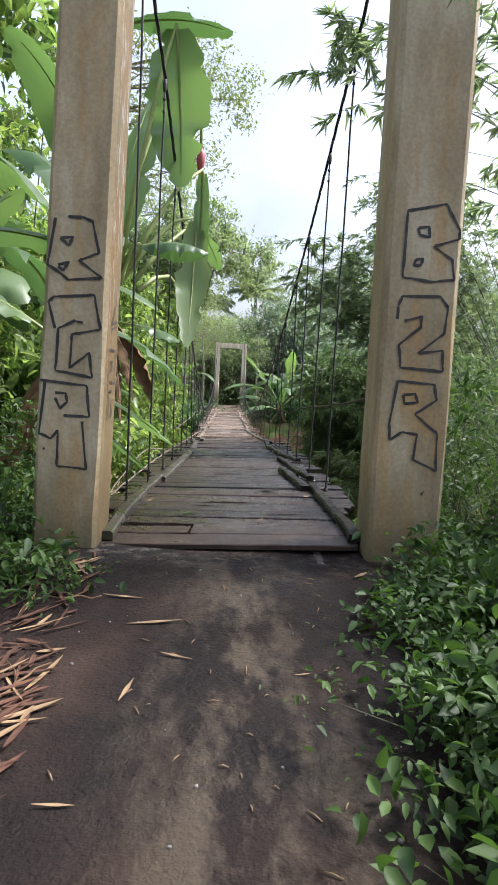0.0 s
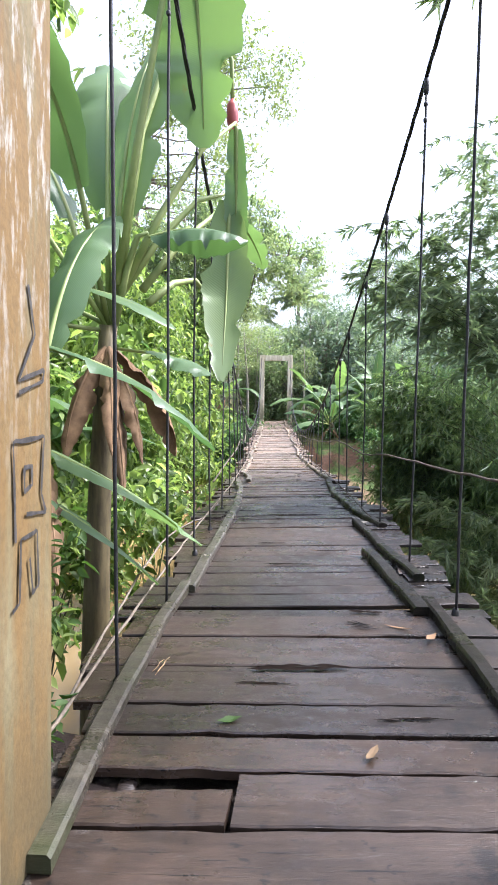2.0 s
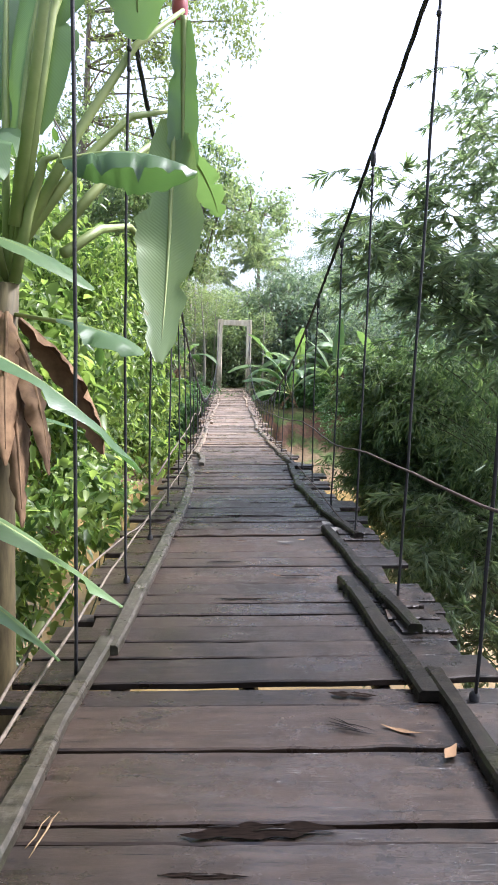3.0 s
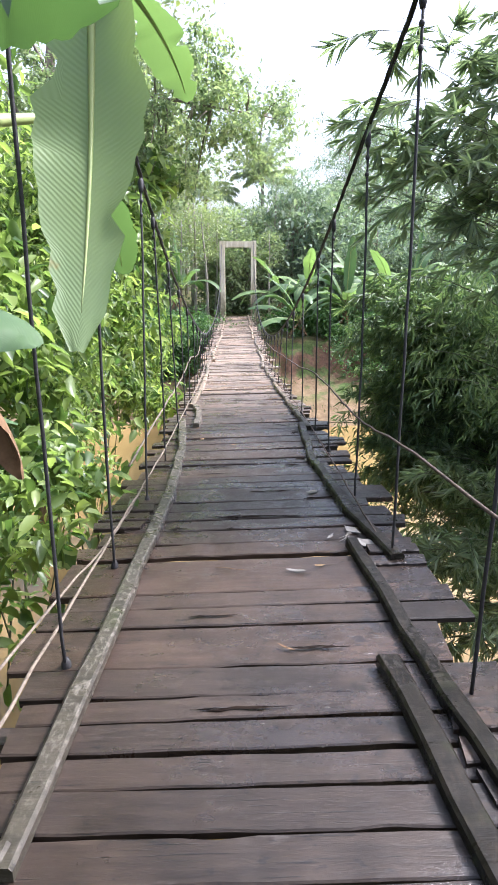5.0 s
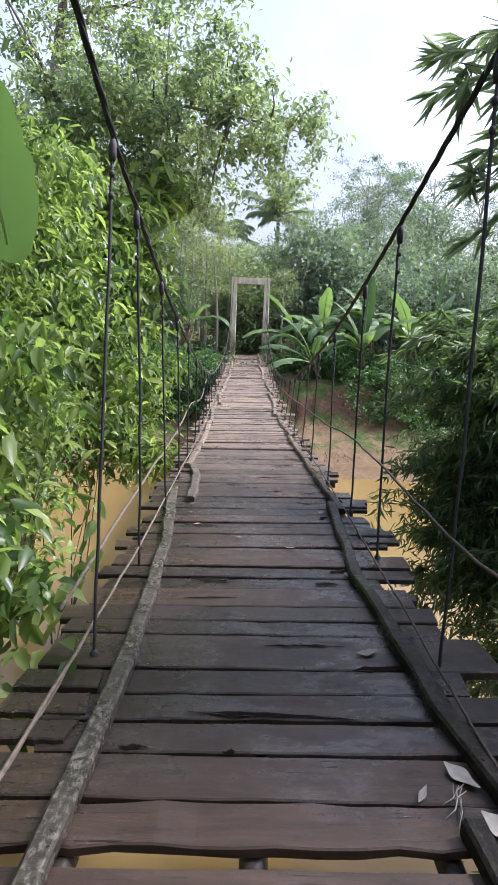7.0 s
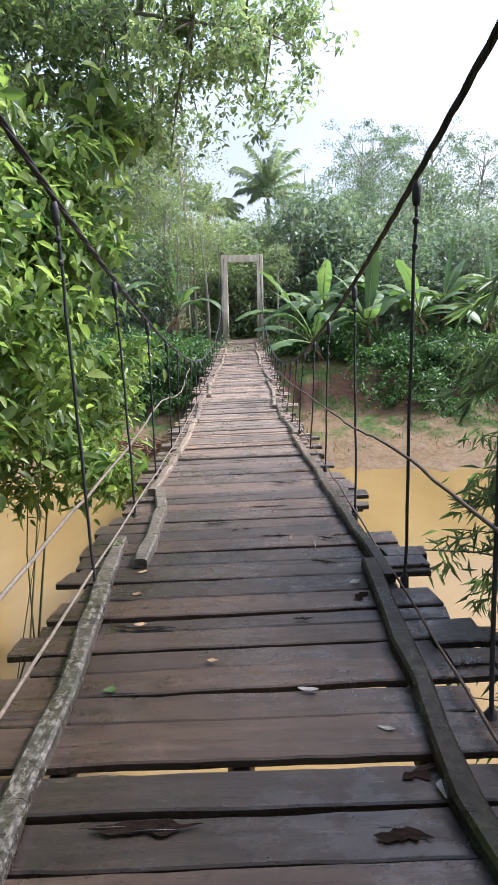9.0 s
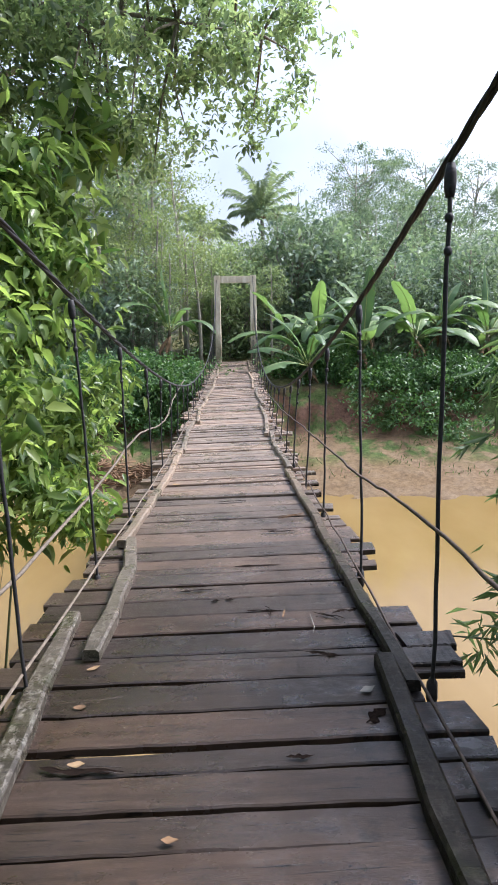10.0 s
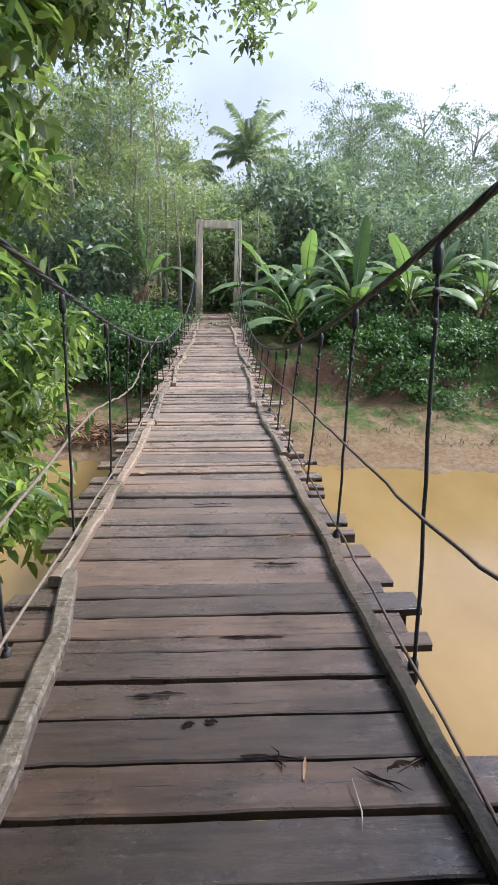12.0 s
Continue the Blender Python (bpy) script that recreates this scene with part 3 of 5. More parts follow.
for a, b in zip(seams, seams[1:]):
    ga, gb = (wide.get(q, 0.013 if q < 15.8 else 0.024) / 2 for q in (a, b))
    c = deck_x((a + b) / 2)
    if a == 3.80:
        plank(a + ga, b - gb, -0.36, c + 0.86)
        plank(a + ga, a + 0.16, -1.02, -0.37, 0.004)
        continue
    short = rng.random()
    left = c - (rng.uniform(0.84, 0.92) if short < 0.35 else rng.uniform(0.94, 1.10))
    right = c + (rng.uniform(0.74, 0.82) if rng.random() < 0.25 else rng.uniform(0.84, 1.0)) * (1.0 if a < 16 else 0.95) + (0.14 if 4.3 < a < 9.8 else 0.0)
    if a < 4.3:
        left, right = max(left, -1.0), min(right, 0.72)
    plank(a + (ga if a != 8.07 else 0.085), b - (gb if b != 8.07 else 0.0), left, right, wob=0.012 if a == 8.07 else 0.0035, drop=0.0 if a < 15 else rng.uniform(-0.01, 0.012))
# loose ends that jut out past the kerbs
for y, s, n in ((6.2, 1, 3), (7.9, 1, 2), (8.6, -1, 3), (10.9, 1, 2), (11.9, 1, 2), (13.6, -1, 1), (16.4, 1, 1), (19.5, 1, 2), (21.0, 1, 2), (22.4, -1, 2)):
    for i in range(n):
        yy = y + i * 0.17
        c = deck_x(yy)
        lo = c + s * rng.uniform(0.72, 0.78)
        hi = c + s * (rng.uniform(0.96, 1.06) if s > 0 else rng.uniform(0.98, 1.15))
        plank(yy, yy + rng.uniform(0.11, 0.15), min(lo, hi), max(lo, hi), -0.02)


def rot_patch(x, y, length, width, a=0.0):
    """A rotted hollow: a ragged dark sliver with splintered ends and raised fibres on a plank."""
    n = 26
    verts, faces = [], []
    seed = x * 13 + y * 7
    for i in range(n + 1):
        f = i / n
        body = min(1.0, f / 0.22, (1 - f) / 0.3)
        n0, n1 = (0.5 + 0.9 * noise.noise(Vector((f * 5.5, seed, k))) for k in (0.0, 9.0))
        lo, hi = width * 0.55 * body * max(0.12, n0 + 0.25), width * 0.55 * body * max(0.10, n1 + 0.2)
        mid = width * 0.35 * noise.noise(Vector((f * 2.2, seed, 4.0)))
        for v, h in ((mid - lo, 0.003), (mid - lo * 0.4, 0.0015), (mid + hi * 0.4, 0.0015), (mid + hi, 0.003)):
            verts.append(((f - 0.5) * length, v, h + rng.uniform(0, 0.0015)))
    for i in range(n):
        for k in range(3):
            q = i * 4 + k
            faces.append((q, q + 1, q + 5, q + 4))
    hollow = put("rot_patch", mesh_of("rot_patch", verts, faces, M_ROT), bridge, pose(x, y, deck_z(y, x) + 0.004, 0, -1.83, a), label="black rotted hollow in a plank")
    for i in range(int(length * 7)):
        u, v = rng.uniform(-0.4, 0.4) * length, rng.uniform(-0.4, 0.4) * width
        l = rng.uniform(0.03, 0.09)
        put("splinter", tube("splinter", [(u - l, v, 0.004), (u, v + rng.uniform(-0.004, 0.004), 0.008), (u + l, v, 0.005)], [0.0008, 0.002, 0.0008], M_BEAM, 4), hollow)


for x, y, l, w, a in ((-0.14, 4.86, 0.48, 0.075, 1), (-0.39, 10.18, 0.32, 0.05, 0), (0.30, 10.12, 0.16, 0.05, -6), (-0.22, 12.73, 0.05, 0.025, 10), (-0.14, 12.74, 0.05, 0.025, 0), (0.05, 12.56, 0.2, 0.03, -6), (0.28, 5.62, 0.2, 0.05, -8), (-0.60, 8.58, 0.12, 0.03, 0), (-0.07, 8.78, 0.7, 0.03, -3), (-0.24, 8.56, 0.05, 0.03, 0), 
                      (0.42, 10.35, 0.16, 0.05, 20), (0.45, 9.15, 0.3, 0.05, 8), (-0.60, 11.34, 0.3, 0.035, -6), (0.14, 11.36, 0.1, 0.02, 0), (0.47, 12.5, 0.18, 0.06, 30), (0.30, 12.05, 0.16, 0.035, -20), (0.44, 11.57, 0.12, 0.05, 40), (0.02, 13.3, 0.3, 0.025, 0), (-0.35, 12.9, 0.22, 0.025, 2),
                      (-0.15, 6.7, 0.4, 0.02, 1), (0.2, 7.1, 0.3, 0.025, -2), (-0.3, 7.4, 0.25, 0.02, 2), (0.3, 4.4, 0.3, 0.022, 1), (-0.3, 4.7, 0.25, 0.02, -2), (0.1, 9.35, 0.4, 0.02, 0), (-0.4, 9.9, 0.3, 0.02, 1), (0.2, 14.1, 0.3, 0.025, -1), (-0.2, 15.2, 0.3, 0.025, 1)):
    rot_patch(x, y, l, w, a)
# bearers under the planks
for off in (-0.62, -0.03, 0.58):
    pts = [(deck_x(y) + off, y, deck_z(y, off) - 0.09) for y in np.linspace(3.3, 38.0, 40)]
    put("bearer", tube("bearer", pts, 0.045, M_BEAM, 6), bridge)
for y in np.arange(4.4, 37.5, 1.17):
    c = deck_x(y)
    me = board("crossbeam", 2.05, 0.09, 0.07, M_BEAM, rng, 0.004, 2)
    put("crossbeam", me, bridge, pose(c - 0.02, y, deck_z(y, c) - 0.125, 0, -1.83, rng.uniform(-1, 1)))


def kerb(points, w=0.085, h=0.055, mat=M_KERB):
    """A sawn or split rail that lies on the planks along the deck's edge."""
    verts, faces = [], []
    n = 0
    line = []
    for (xa, ya), (xb, yb) in zip(points, points[1:]):
        k = max(2, int((yb - ya) / 0.25))
        line += [(xa + (xb - xa) * i / k, ya + (yb - ya) * i / k) for i in range(k)]
    line.append(points[-1])
    for i, (x, y) in enumerate(line):
        ww = w * rng.uniform(0.86, 1.12) / 2
        hh = h * rng.uniform(0.85, 1.15)
        x += rng.uniform(-0.008, 0.008)
        z = deck_z(y, x) + 0.004
        e = 0.012
        for dx, dz in ((-ww, 0), (-ww, hh - e), (-ww + e, hh), (ww - e, hh), (ww, hh - e), (ww, 0)):
            verts.append((x + dx, y, z + dz))
    for i in range(len(line) - 1):
        for j in range(6):
            a, b = i * 6 + j, i * 6 + (j + 1) % 6
            faces.append((a, b, b + 6, a + 6))
    faces.append((0, 1, 2, 3, 4, 5))
    k = (len(line) - 1) * 6
    faces.append(tuple(k + j for j in range(6))[::-1])
    put("kerb_rail", mesh_of("kerb_rail", verts, [f[::-1] for f in faces], mat), bridge)


kerb([(-0.88, 3.62), (-0.90, 4.6), (-0.90, 5.4), (-0.85, 6.08)])
kerb([(-0.83, 6.0), (-0.79, 7.1), (-0.74, 9.3), (-0.80, 10.8), (-0.97, 12.55)])
kerb([(-0.76, 12.08), (-0.76, 12.5), (-0.80, 13.3), (-0.93, 13.95)], 0.085, 0.06)
kerb([(-0.97, 13.85), (-0.97, 14.9), (-0.97, 16.5), (-1.02, 18.4)], 0.075)
kerb([(-0.99, 18.3), (-1.10, 20.3), (-1.08, 21.5)], 0.07)
kerb([(-1.0, 21.3), (-1.12, 23.2), (-1.05, 25.0)], 0.07)
kerb([(-1.12, 24.9), (-1.05, 28), (-1.14, 31)], 0.07)
kerb([(-1.08, 30.8), (-1.2, 34.5), (-1.22, 37.7)], 0.07)
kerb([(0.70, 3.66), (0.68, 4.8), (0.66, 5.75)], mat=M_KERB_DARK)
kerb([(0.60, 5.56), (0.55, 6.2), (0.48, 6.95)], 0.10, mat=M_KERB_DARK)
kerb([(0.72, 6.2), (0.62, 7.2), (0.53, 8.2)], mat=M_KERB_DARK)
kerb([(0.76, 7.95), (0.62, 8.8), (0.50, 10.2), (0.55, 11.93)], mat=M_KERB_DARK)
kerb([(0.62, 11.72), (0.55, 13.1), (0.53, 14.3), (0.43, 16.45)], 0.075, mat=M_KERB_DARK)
kerb([(0.47, 16.6), (0.36, 18.5), (0.36, 19.6)], 0.07)
kerb([(0.28, 19.5), (0.33, 21.5), (0.24, 23.5)], 0.07)
kerb([(0.33, 23.3), (0.20, 25.6), (0.24, 27.0)], 0.07)
kerb([(0.12, 26.9), (0.14, 29.5), (0.02, 32.0)], 0.07)
kerb([(0.10, 31.8), (0.05, 35.0), (0.0, 37.7)], 0.07)


def cable_z(y, s):
    """Height of the main cable: s is -1 for the left one, 1 for the right one."""
    d = y - (25.0 if s > 0 else 26.0)
    if d < 0:
        return (0.14 if s > 0 else 0.12) + (0.0112 if s > 0 else 0.0098) * d * d
    return (0.14 if s > 0 else 0.12) + (0.008 * d * d + 7e-5 * d ** 4 if s > 0 else 0.0095 * d * d + 9e-5 * d ** 4)


def cable_x(y, s):
    if s < 0:
        return float(np.interp(y, (3.6, 5.85, 9.0, 10.0, 12.0, 14.6, 17.2, 25, 38), (-1.0, -0.925, -0.915, -0.965, -1.02, -1.065, -1.11, -1.31, -1.37)))
    return float(np.interp(y, (3.6, 5.5, 8.0, 10.0, 13, 25, 38), (0.82, 0.79, 0.745, 0.70, 0.66, 0.455, 0.27)))


# feet of the hangers along the deck, and how far ahead each one's head is tied to the cable
HANGERS = {-1: [(4.70, 0.0), (5.84, 0.0), (7.03, 0.0), (8.0, 0.1), (9.2, 0.68), (10.45, 0.16), (11.80, 0.1), (13.20, 0.0), (14.53, 0.08), (16.0, 0.0), (17.2, 0.0), (18.3, 0.0)],
           1: [(5.60, 0.0), (6.75, 0.0), (8.05, 0.1), (9.2, 0.1), (10.60, 0.1), (11.75, 0.0), (13.05, 0.25), (14.53, 0.05), (15.72, 0.0), (16.87, 0.0), (17.93, 0.0)]}
for s in (-1, 1):
    fine = [float(y) for y in np.linspace(3.5, 38.0, 560)]
    core = put("main_cable", tube("main_cable", [(cable_x(y, s), y, cable_z(y, s)) for y in fine[::4]], 0.009, M_CABLE, 6), bridge)
    for ph in range(3):
        q = [(cable_x(y, s) + 0.0078 * math.cos(i * 0.55 + ph * 2.094), y, cable_z(y, s) + 0.0078 * math.sin(i * 0.55 + ph * 2.094)) for i, y in enumerate(fine)]
        put("strand", tube("strand", q, 0.0088, M_CABLE, 6), core)
    at_y = list(HANGERS[s])
    while at_y[-1][0] < 36:
        at_y.append((at_y[-1][0] + rng.uniform(1.08, 1.24), rng.uniform(-0.05, 0.08)))
    for yy, ahead in at_y:
        top = Vector((cable_x(yy + ahead, s), yy + ahead, cable_z(yy + ahead, s) - 0.02))
        bx = deck_x(yy) + (-float(np.interp(yy, (5, 9, 14), (0.82, 0.80, 0.86))) if s < 0 else float(np.interp(yy, (5.6, 10, 13), (0.91, 0.82, 0.79))))
        foot = Vector((bx, yy + rng.uniform(-0.02, 0.02), deck_z(yy, bx) - 0.13))
        bend = rng.uniform(-0.018, 0.018)
        path = [top.lerp(foot, f) + Vector((math.sin(f * math.pi) * bend, math.sin(f * 5) * 0.008, 0)) for f in np.linspace(0, 1, 13)]
        path = [p + Vector(rng.uniform(-0.004, 0.004, 3)) for p in path]
        h = put("hanger", tube("hanger", path, 0.0085, M_CABLE, 6), bridge)
        way = (foot - top).normalized()
        long = (foot - top).length
        for d, r, l in ((0.03, 0.021, 0.11), (0.19, 0.0155, 0.03), (0.30, 0.0145, 0.03)):
            if d < long - 0.2:
                p = top + way * (d - 0.03)
                put("clamp", tube("clamp", [p, p + way * l * 0.3, p + way * l * 0.7, p + way * l], [r * 0.7, r, r, r * 0.7], M_CABLE, 7), h)
        if rng.random() < 0.8:
            p = foot - way * 0.17
            put("clamp", tube("clamp", [p, p + way * 0.02, p + way * 0.09, p + way * 0.12], [0.012, 0.022, 0.024, 0.014], M_CABLE, 7), h)


def wire(ctrl, r, mat, wob=0.02):
    pts = [Vector(p) for p in ctrl]
    out = []
    for i in range(len(pts) - 1):
        p0, p1, p2, p3 = pts[max(i - 1, 0)], pts[i], pts[i + 1], pts[min(i + 2, len(pts) - 1)]
        for f in np.linspace(0, 1, 8, endpoint=False):
            f = float(f)
            q = 0.5 * ((2 * p1) + (p2 - p0) * f + (2 * p0 - 5 * p1 + 4 * p2 - p3) * f * f + (3 * p1 - p0 - 3 * p2 + p3) * f ** 3)
            out.append(q + Vector(rng.uniform(-wob, wob, 3)) * 0.3)
    out.append(pts[-1])
    put("side_wire", tube("side_wire", out, r, mat, 5), bridge)


wire([(0.85, 4.0, 1.30), (0.78, 5.4, 1.18), (0.74, 7.7, 1.03), (0.70, 9.0, 0.90), (0.68, 10.5, 0.86), (0.66, 11.9, 0.80), (0.62, 13.0, 0.68), (0.60, 14.5, 0.55), (0.55, 16.0, 0.45), (0.45, 18.0, 0.33), (0.40, 20.0, 0.23), (0.36, 22.0, 0.05)], 0.008, M_WIRE)
wire([(-1.0, 9.0, 0.55), (-1.02, 11.5, 0.52), (-1.05, 13.6, 0.48), (-1.10, 15.4, 0.48), (-1.13, 17.0, 0.30), (-1.15, 18.0, 0.27), (-1.18, 19.0, 0.38), (-1.22, 21.0, 0.45)], 0.010, M_ROPE)
wire([(-1.02, 4.0, 0.45), (-1.0, 6.0, 0.42), (-0.96, 8.2, 0.36), (-0.93, 10.5, 0.26), (-0.97, 13.2, 0.09), (-1.02, 16.0, -0.08), (-1.1, 19.0, -0.22), (-1.18, 24.0, -0.3), (-1.3, 36.0, -0.25)], 0.008, M_ROPE)
wire([(-1.1, 4.0, 0.30), (-1.05, 6.2, 0.55), (-0.98, 8.2, 0.33), (-0.98, 9.3, 0.24)], 0.007, M_ROPE)
wire([(0.70, 8.3, 0.33), (0.66, 10.4, 0.24), (0.63, 13.0, 0.09), (0.58, 15.7, -0.08), (0.5, 19.0, -0.24), (0.36, 24.0, -0.3), (0.1, 36.0, -0.25)], 0.007, M_WIRE)

# ---- plants ----


def banana_leaf_data(length, width, bend, rng, twist=0.0, tears=0.0, n=22, curl=0.35, notch=0.0):
    """A banana leaf from the origin along +y, rising and then bending down by bend radians; returns halves, rib and uv."""
    pts, a = [Vector((0, 0, 0))], bend[0]
    for i in range(n):
        f = (i + 0.5) / n
        a = bend[0] + (bend[1] - bend[0]) * f ** 1.3
        pts.append(pts[-1] + Vector((0, math.cos(a), math.sin(a))) * (length / n))
    verts, faces, uv = [], [], []
    drop = np.zeros((2, n + 1))
    for s in (0, 1):
        d = 0.0
        for i in range(n + 1):
            if rng.random() < tears:
                d = rng.uniform(-0.25, 0.7)
            d *= 0.8
            drop[s, i] = d
    nick = np.where(rng.random((2, n + 1)) < tears * 0.7, rng.uniform(0.55, 0.85, (2, n + 1)), rng.uniform(0.95, 1.03, (2, n + 1)))
    for i, p in enumerate(pts):
        f = i / n
        w = width / 2 * max(0.02, (math.sin(math.pi * min(1, f * 0.93 + 0.06)) ** 0.55)) * rng.uniform(0.93, 1.05)
        way = (pts[min(i + 1, n)] - pts[max(i - 1, 0)]).normalized()
        nor = Vector((1, 0, 0)).cross(way)
        t = twist * f
        for k, u in enumerate((-1, -0.5, 0, 0.5, 1)):
            s = 0 if u < 0 else 1
            c = curl + drop[s, i]
            cut = (nick[s, i] if abs(u) == 1 else 1.0) - notch * (1 if u > 0 else 0.35) * min(1, max(0, (f - 0.52) * 14)) * (0.8 + 0.2 * math.sin(f * 40))
            side = Vector((math.cos(t), 0, 0)) + nor * math.sin(t)
            q = p + side * (u * w * cut * (1 - 0.25 * abs(c))) - nor * (abs(u) ** 1.5 * w * c) + nor * (0.015 if u else 0)
            verts.append(q)
            uv.append((u, f + 0.10 * abs(u)))
    for i in range(n):
        for k in range(4):
            a0 = i * 5 + k
            faces.append((a0, a0 + 1, a0 + 6, a0 + 5))
    return pts, verts, faces, uv


def banana_leaf(parent, base, az, length, width, bend, rng, mat, twist=0.0, tears=0.12, stalk=0.35, curl=0.35, dead=False, notch=0.0):
    pts, verts, faces, uv = banana_leaf_data(length, width, bend, rng, twist, tears, 22, curl, notch)
    d = Vector((0, math.cos(bend[0]), math.sin(bend[0]))) * stalk
    pts = [p + d for p in pts]
    verts = [v + d for v in verts]
    me = mesh_of("leaf", verts, faces, mat, True)
    lay = me.uv_layers.new(name="UVMap")
    for lp in me.loops:
        lay.data[lp.index].uv = uv[lp.vertex_index]
    m = pose(*base, 0, 0, az)
    leaf = put("leaf", me, parent, m)
    line = [Vector((0, 0, 0))] + [p - Vector((0, 0, 0.006)) for p in pts[:-2]]
    k = len(line)
    r0 = 0.010 + 0.007 * length
    rib = tube("midrib", line, [r0 * (1 - 0.88 * i / k) for i in range(k)], M_DEAD if dead else M_PETIOLE, 6)
    put("midrib", rib, leaf)
    return leaf


def banana(base, height, leaf_list, rng, mat, label, lean=(0, 0), group="", dead=4, stalk=(0.25, 0.5)):
    """leaf_list: azimuth (0 = ahead, positive to the left), length, width, start and end angle of the blade."""
    g = thing("banana_plant", label, "banana plant", pose(*base), group)
    h = height
    line = [(lean[0] * f * f, lean[1] * f * f, f * h) for f in np.linspace(0, 1, 8)]
    put("pseudostem", tube("pseudostem", line, [0.14 * (1 - 0.5 * f) for f in np.linspace(0, 1, 8)], M_STEM, 12), g)
    top = line[-1]
    for az, ln, wd, b0, b1 in leaf_list:
        banana_leaf(g, (top[0], top[1], top[2] - rng.uniform(0.0, 0.18)), az, ln, wd, (b0, b1), rng, mat, rng.uniform(-0.4, 0.4), 0.12, rng.uniform(*stalk) * (1.0 if b0 > 0.7 or stalk[0] < 0.8 else 0.4), 0.18 if mat == M_BANANA_FAR else 0.3)
    for i in range(dead):
        banana_leaf(g, (top[0], top[1], top[2] - rng.uniform(0.1, 0.5)), rng.uniform(0, 360), rng.uniform(0.7, 1.1), 0.22, (-0.6, -1.5), rng, M_DEAD, 0.8, 0.4, 0.08, 0.7, True)
    return g


def random_leaves(rng, n, long=1.5, wide=0.42):
    out = []
    for i in range(n):
        up = rng.uniform(0.1, 1.35)
        out.append((i * 137.5 + rng.uniform(-25, 25), long * rng.uniform(0.75, 1.15), wide * rng.uniform(0.8, 1.15), up, up - rng.uniform(0.8, 2.0)))
    return out


def leafy(name, base, centres, radius, per, size, mat, rng, label, category, stems=0, ratio=0.45, down=0.3, squash=0.7, slim=False, group="", bark=None, trunk=None, kind="", rise=0.7):
    """A bush or tree: a trunk or some stems from the base into the clumps, and a crown of single leaves."""
    g = thing(name, label, category, pose(*base), group, kind)
    c = np.array(centres, float) - np.array(base)
    p = clumps(rng, c, radius, per, squash)
    if mat == M_WEED:
        p = p[(np.abs(p[:, 0] + base[0] + 0.05) > 0.98) | (p[:, 1] + base[1] < 3.0)]
    w, u = spread(rng, len(p), down)
    ln = (0.45 + 0.9 * rng.random(len(p)) ** 1.3) * size
    pieces = []
    if trunk:
        pieces.append(tube_data([Vector(q) - Vector(base) for q in trunk[0]], trunk[1], 9))
    for i in range(min(stems, len(c))):
        e = Vector(c[i * len(c) // min(stems, len(c))])
        s = Vector((0, 0, 0)) + Vector(rng.uniform(-0.15, 0.15, 3)) * (0 if trunk else 1)
        if trunk:
            line = [Vector(q) - Vector(base) for q in trunk[0][1:]]
            nodes = [a.lerp(b2, f) for a, b2 in zip(line, line[1:]) for f in (0, 0.2, 0.4, 0.6, 0.8)] + line[-1:]
            s = min(nodes, key=lambda q: (q - e + Vector((0, 0, rise * math.hypot(e.x - q.x, e.y - q.y)))).length)
        mid = s.lerp(e, 0.5) + Vector(rng.uniform(-0.15, 0.15, 3)) * (e - s).length * 0.5
        r = 0.008 + 0.010 * (e - s).length if trunk else 0.003 + 0.0022 * (e - s).length
        limb = (tube_data([s, s.lerp(mid, 0.6), mid, mid.lerp(e, 0.6), e], [r, r * 0.85, r * 0.6, r * 0.4, r * 0.15], 5))
        if trunk:
            pieces.append(limb)
        else:
            put("stem", joined("stem", [limb], bark or M_CULM), g)
    if pieces:
        put("trunk", joined("trunk", pieces, bark or M_BARK), g)
    put("crown", leaves("crown", p, w, u, ln, ln * ratio, mat, slim=slim, fine=mat in (M_BROAD, M_CANOPY, M_WEED)), g)
    return g


rng = np.random.default_rng(5)
# banana plants beside the near end
b = banana((-1.75, 6.9, -1.85), 3.95, [
    (-20, 1.9, 0.66, 1.42, 0.9), (15, 1.9, 0.62, 1.38, 0.5), (150, 1.8, 0.62, 1.3, 0.2),
    (60, 1.8, 0.55, 1.15, 0.0), (105, 1.7, 0.55, 1.0, -0.5), (-108, 0.55, 0.26, -0.1, -0.65), (60, 1.4, 0.45, 0.4, -0.8), (120, 1.3, 0.4, 0.1, -0.9)],
    rng, M_BANANA, "tall banana plant with broad arching green leaves and brown dead ones", (0.18, -0.1), "banana plants by the bridge", 6, (0.85, 1.15))
o = Vector((-1.75, 6.9, -1.85))


def hanging(x, y, z, length, width, az=0, bend=(-1.42, -1.6), twist=0.0, tears=0.12, curl=0.12, root=None, notch=0.0, mat=M_BANANA):
    """A leaf of the tall plant whose rib arches out from the crown and then hangs down."""
    a = Vector((x, y, z)) - o
    lf = banana_leaf(b, a, az, length, width, bend, rng, mat, twist, tears, 0.02, curl, False, notch)
    if root is not None:
        r = Vector(root) - o
        put("petiole", tube("petiole", [r, r.lerp(a, 0.35) + Vector((0, 0, 0.16)), r.lerp(a, 0.7) + Vector((0, 0, 0.2)), a + Vector((0, 0, 0.03))], [0.035, 0.03, 0.022, 0.014], M_PETIOLE, 7), b)
    return lf


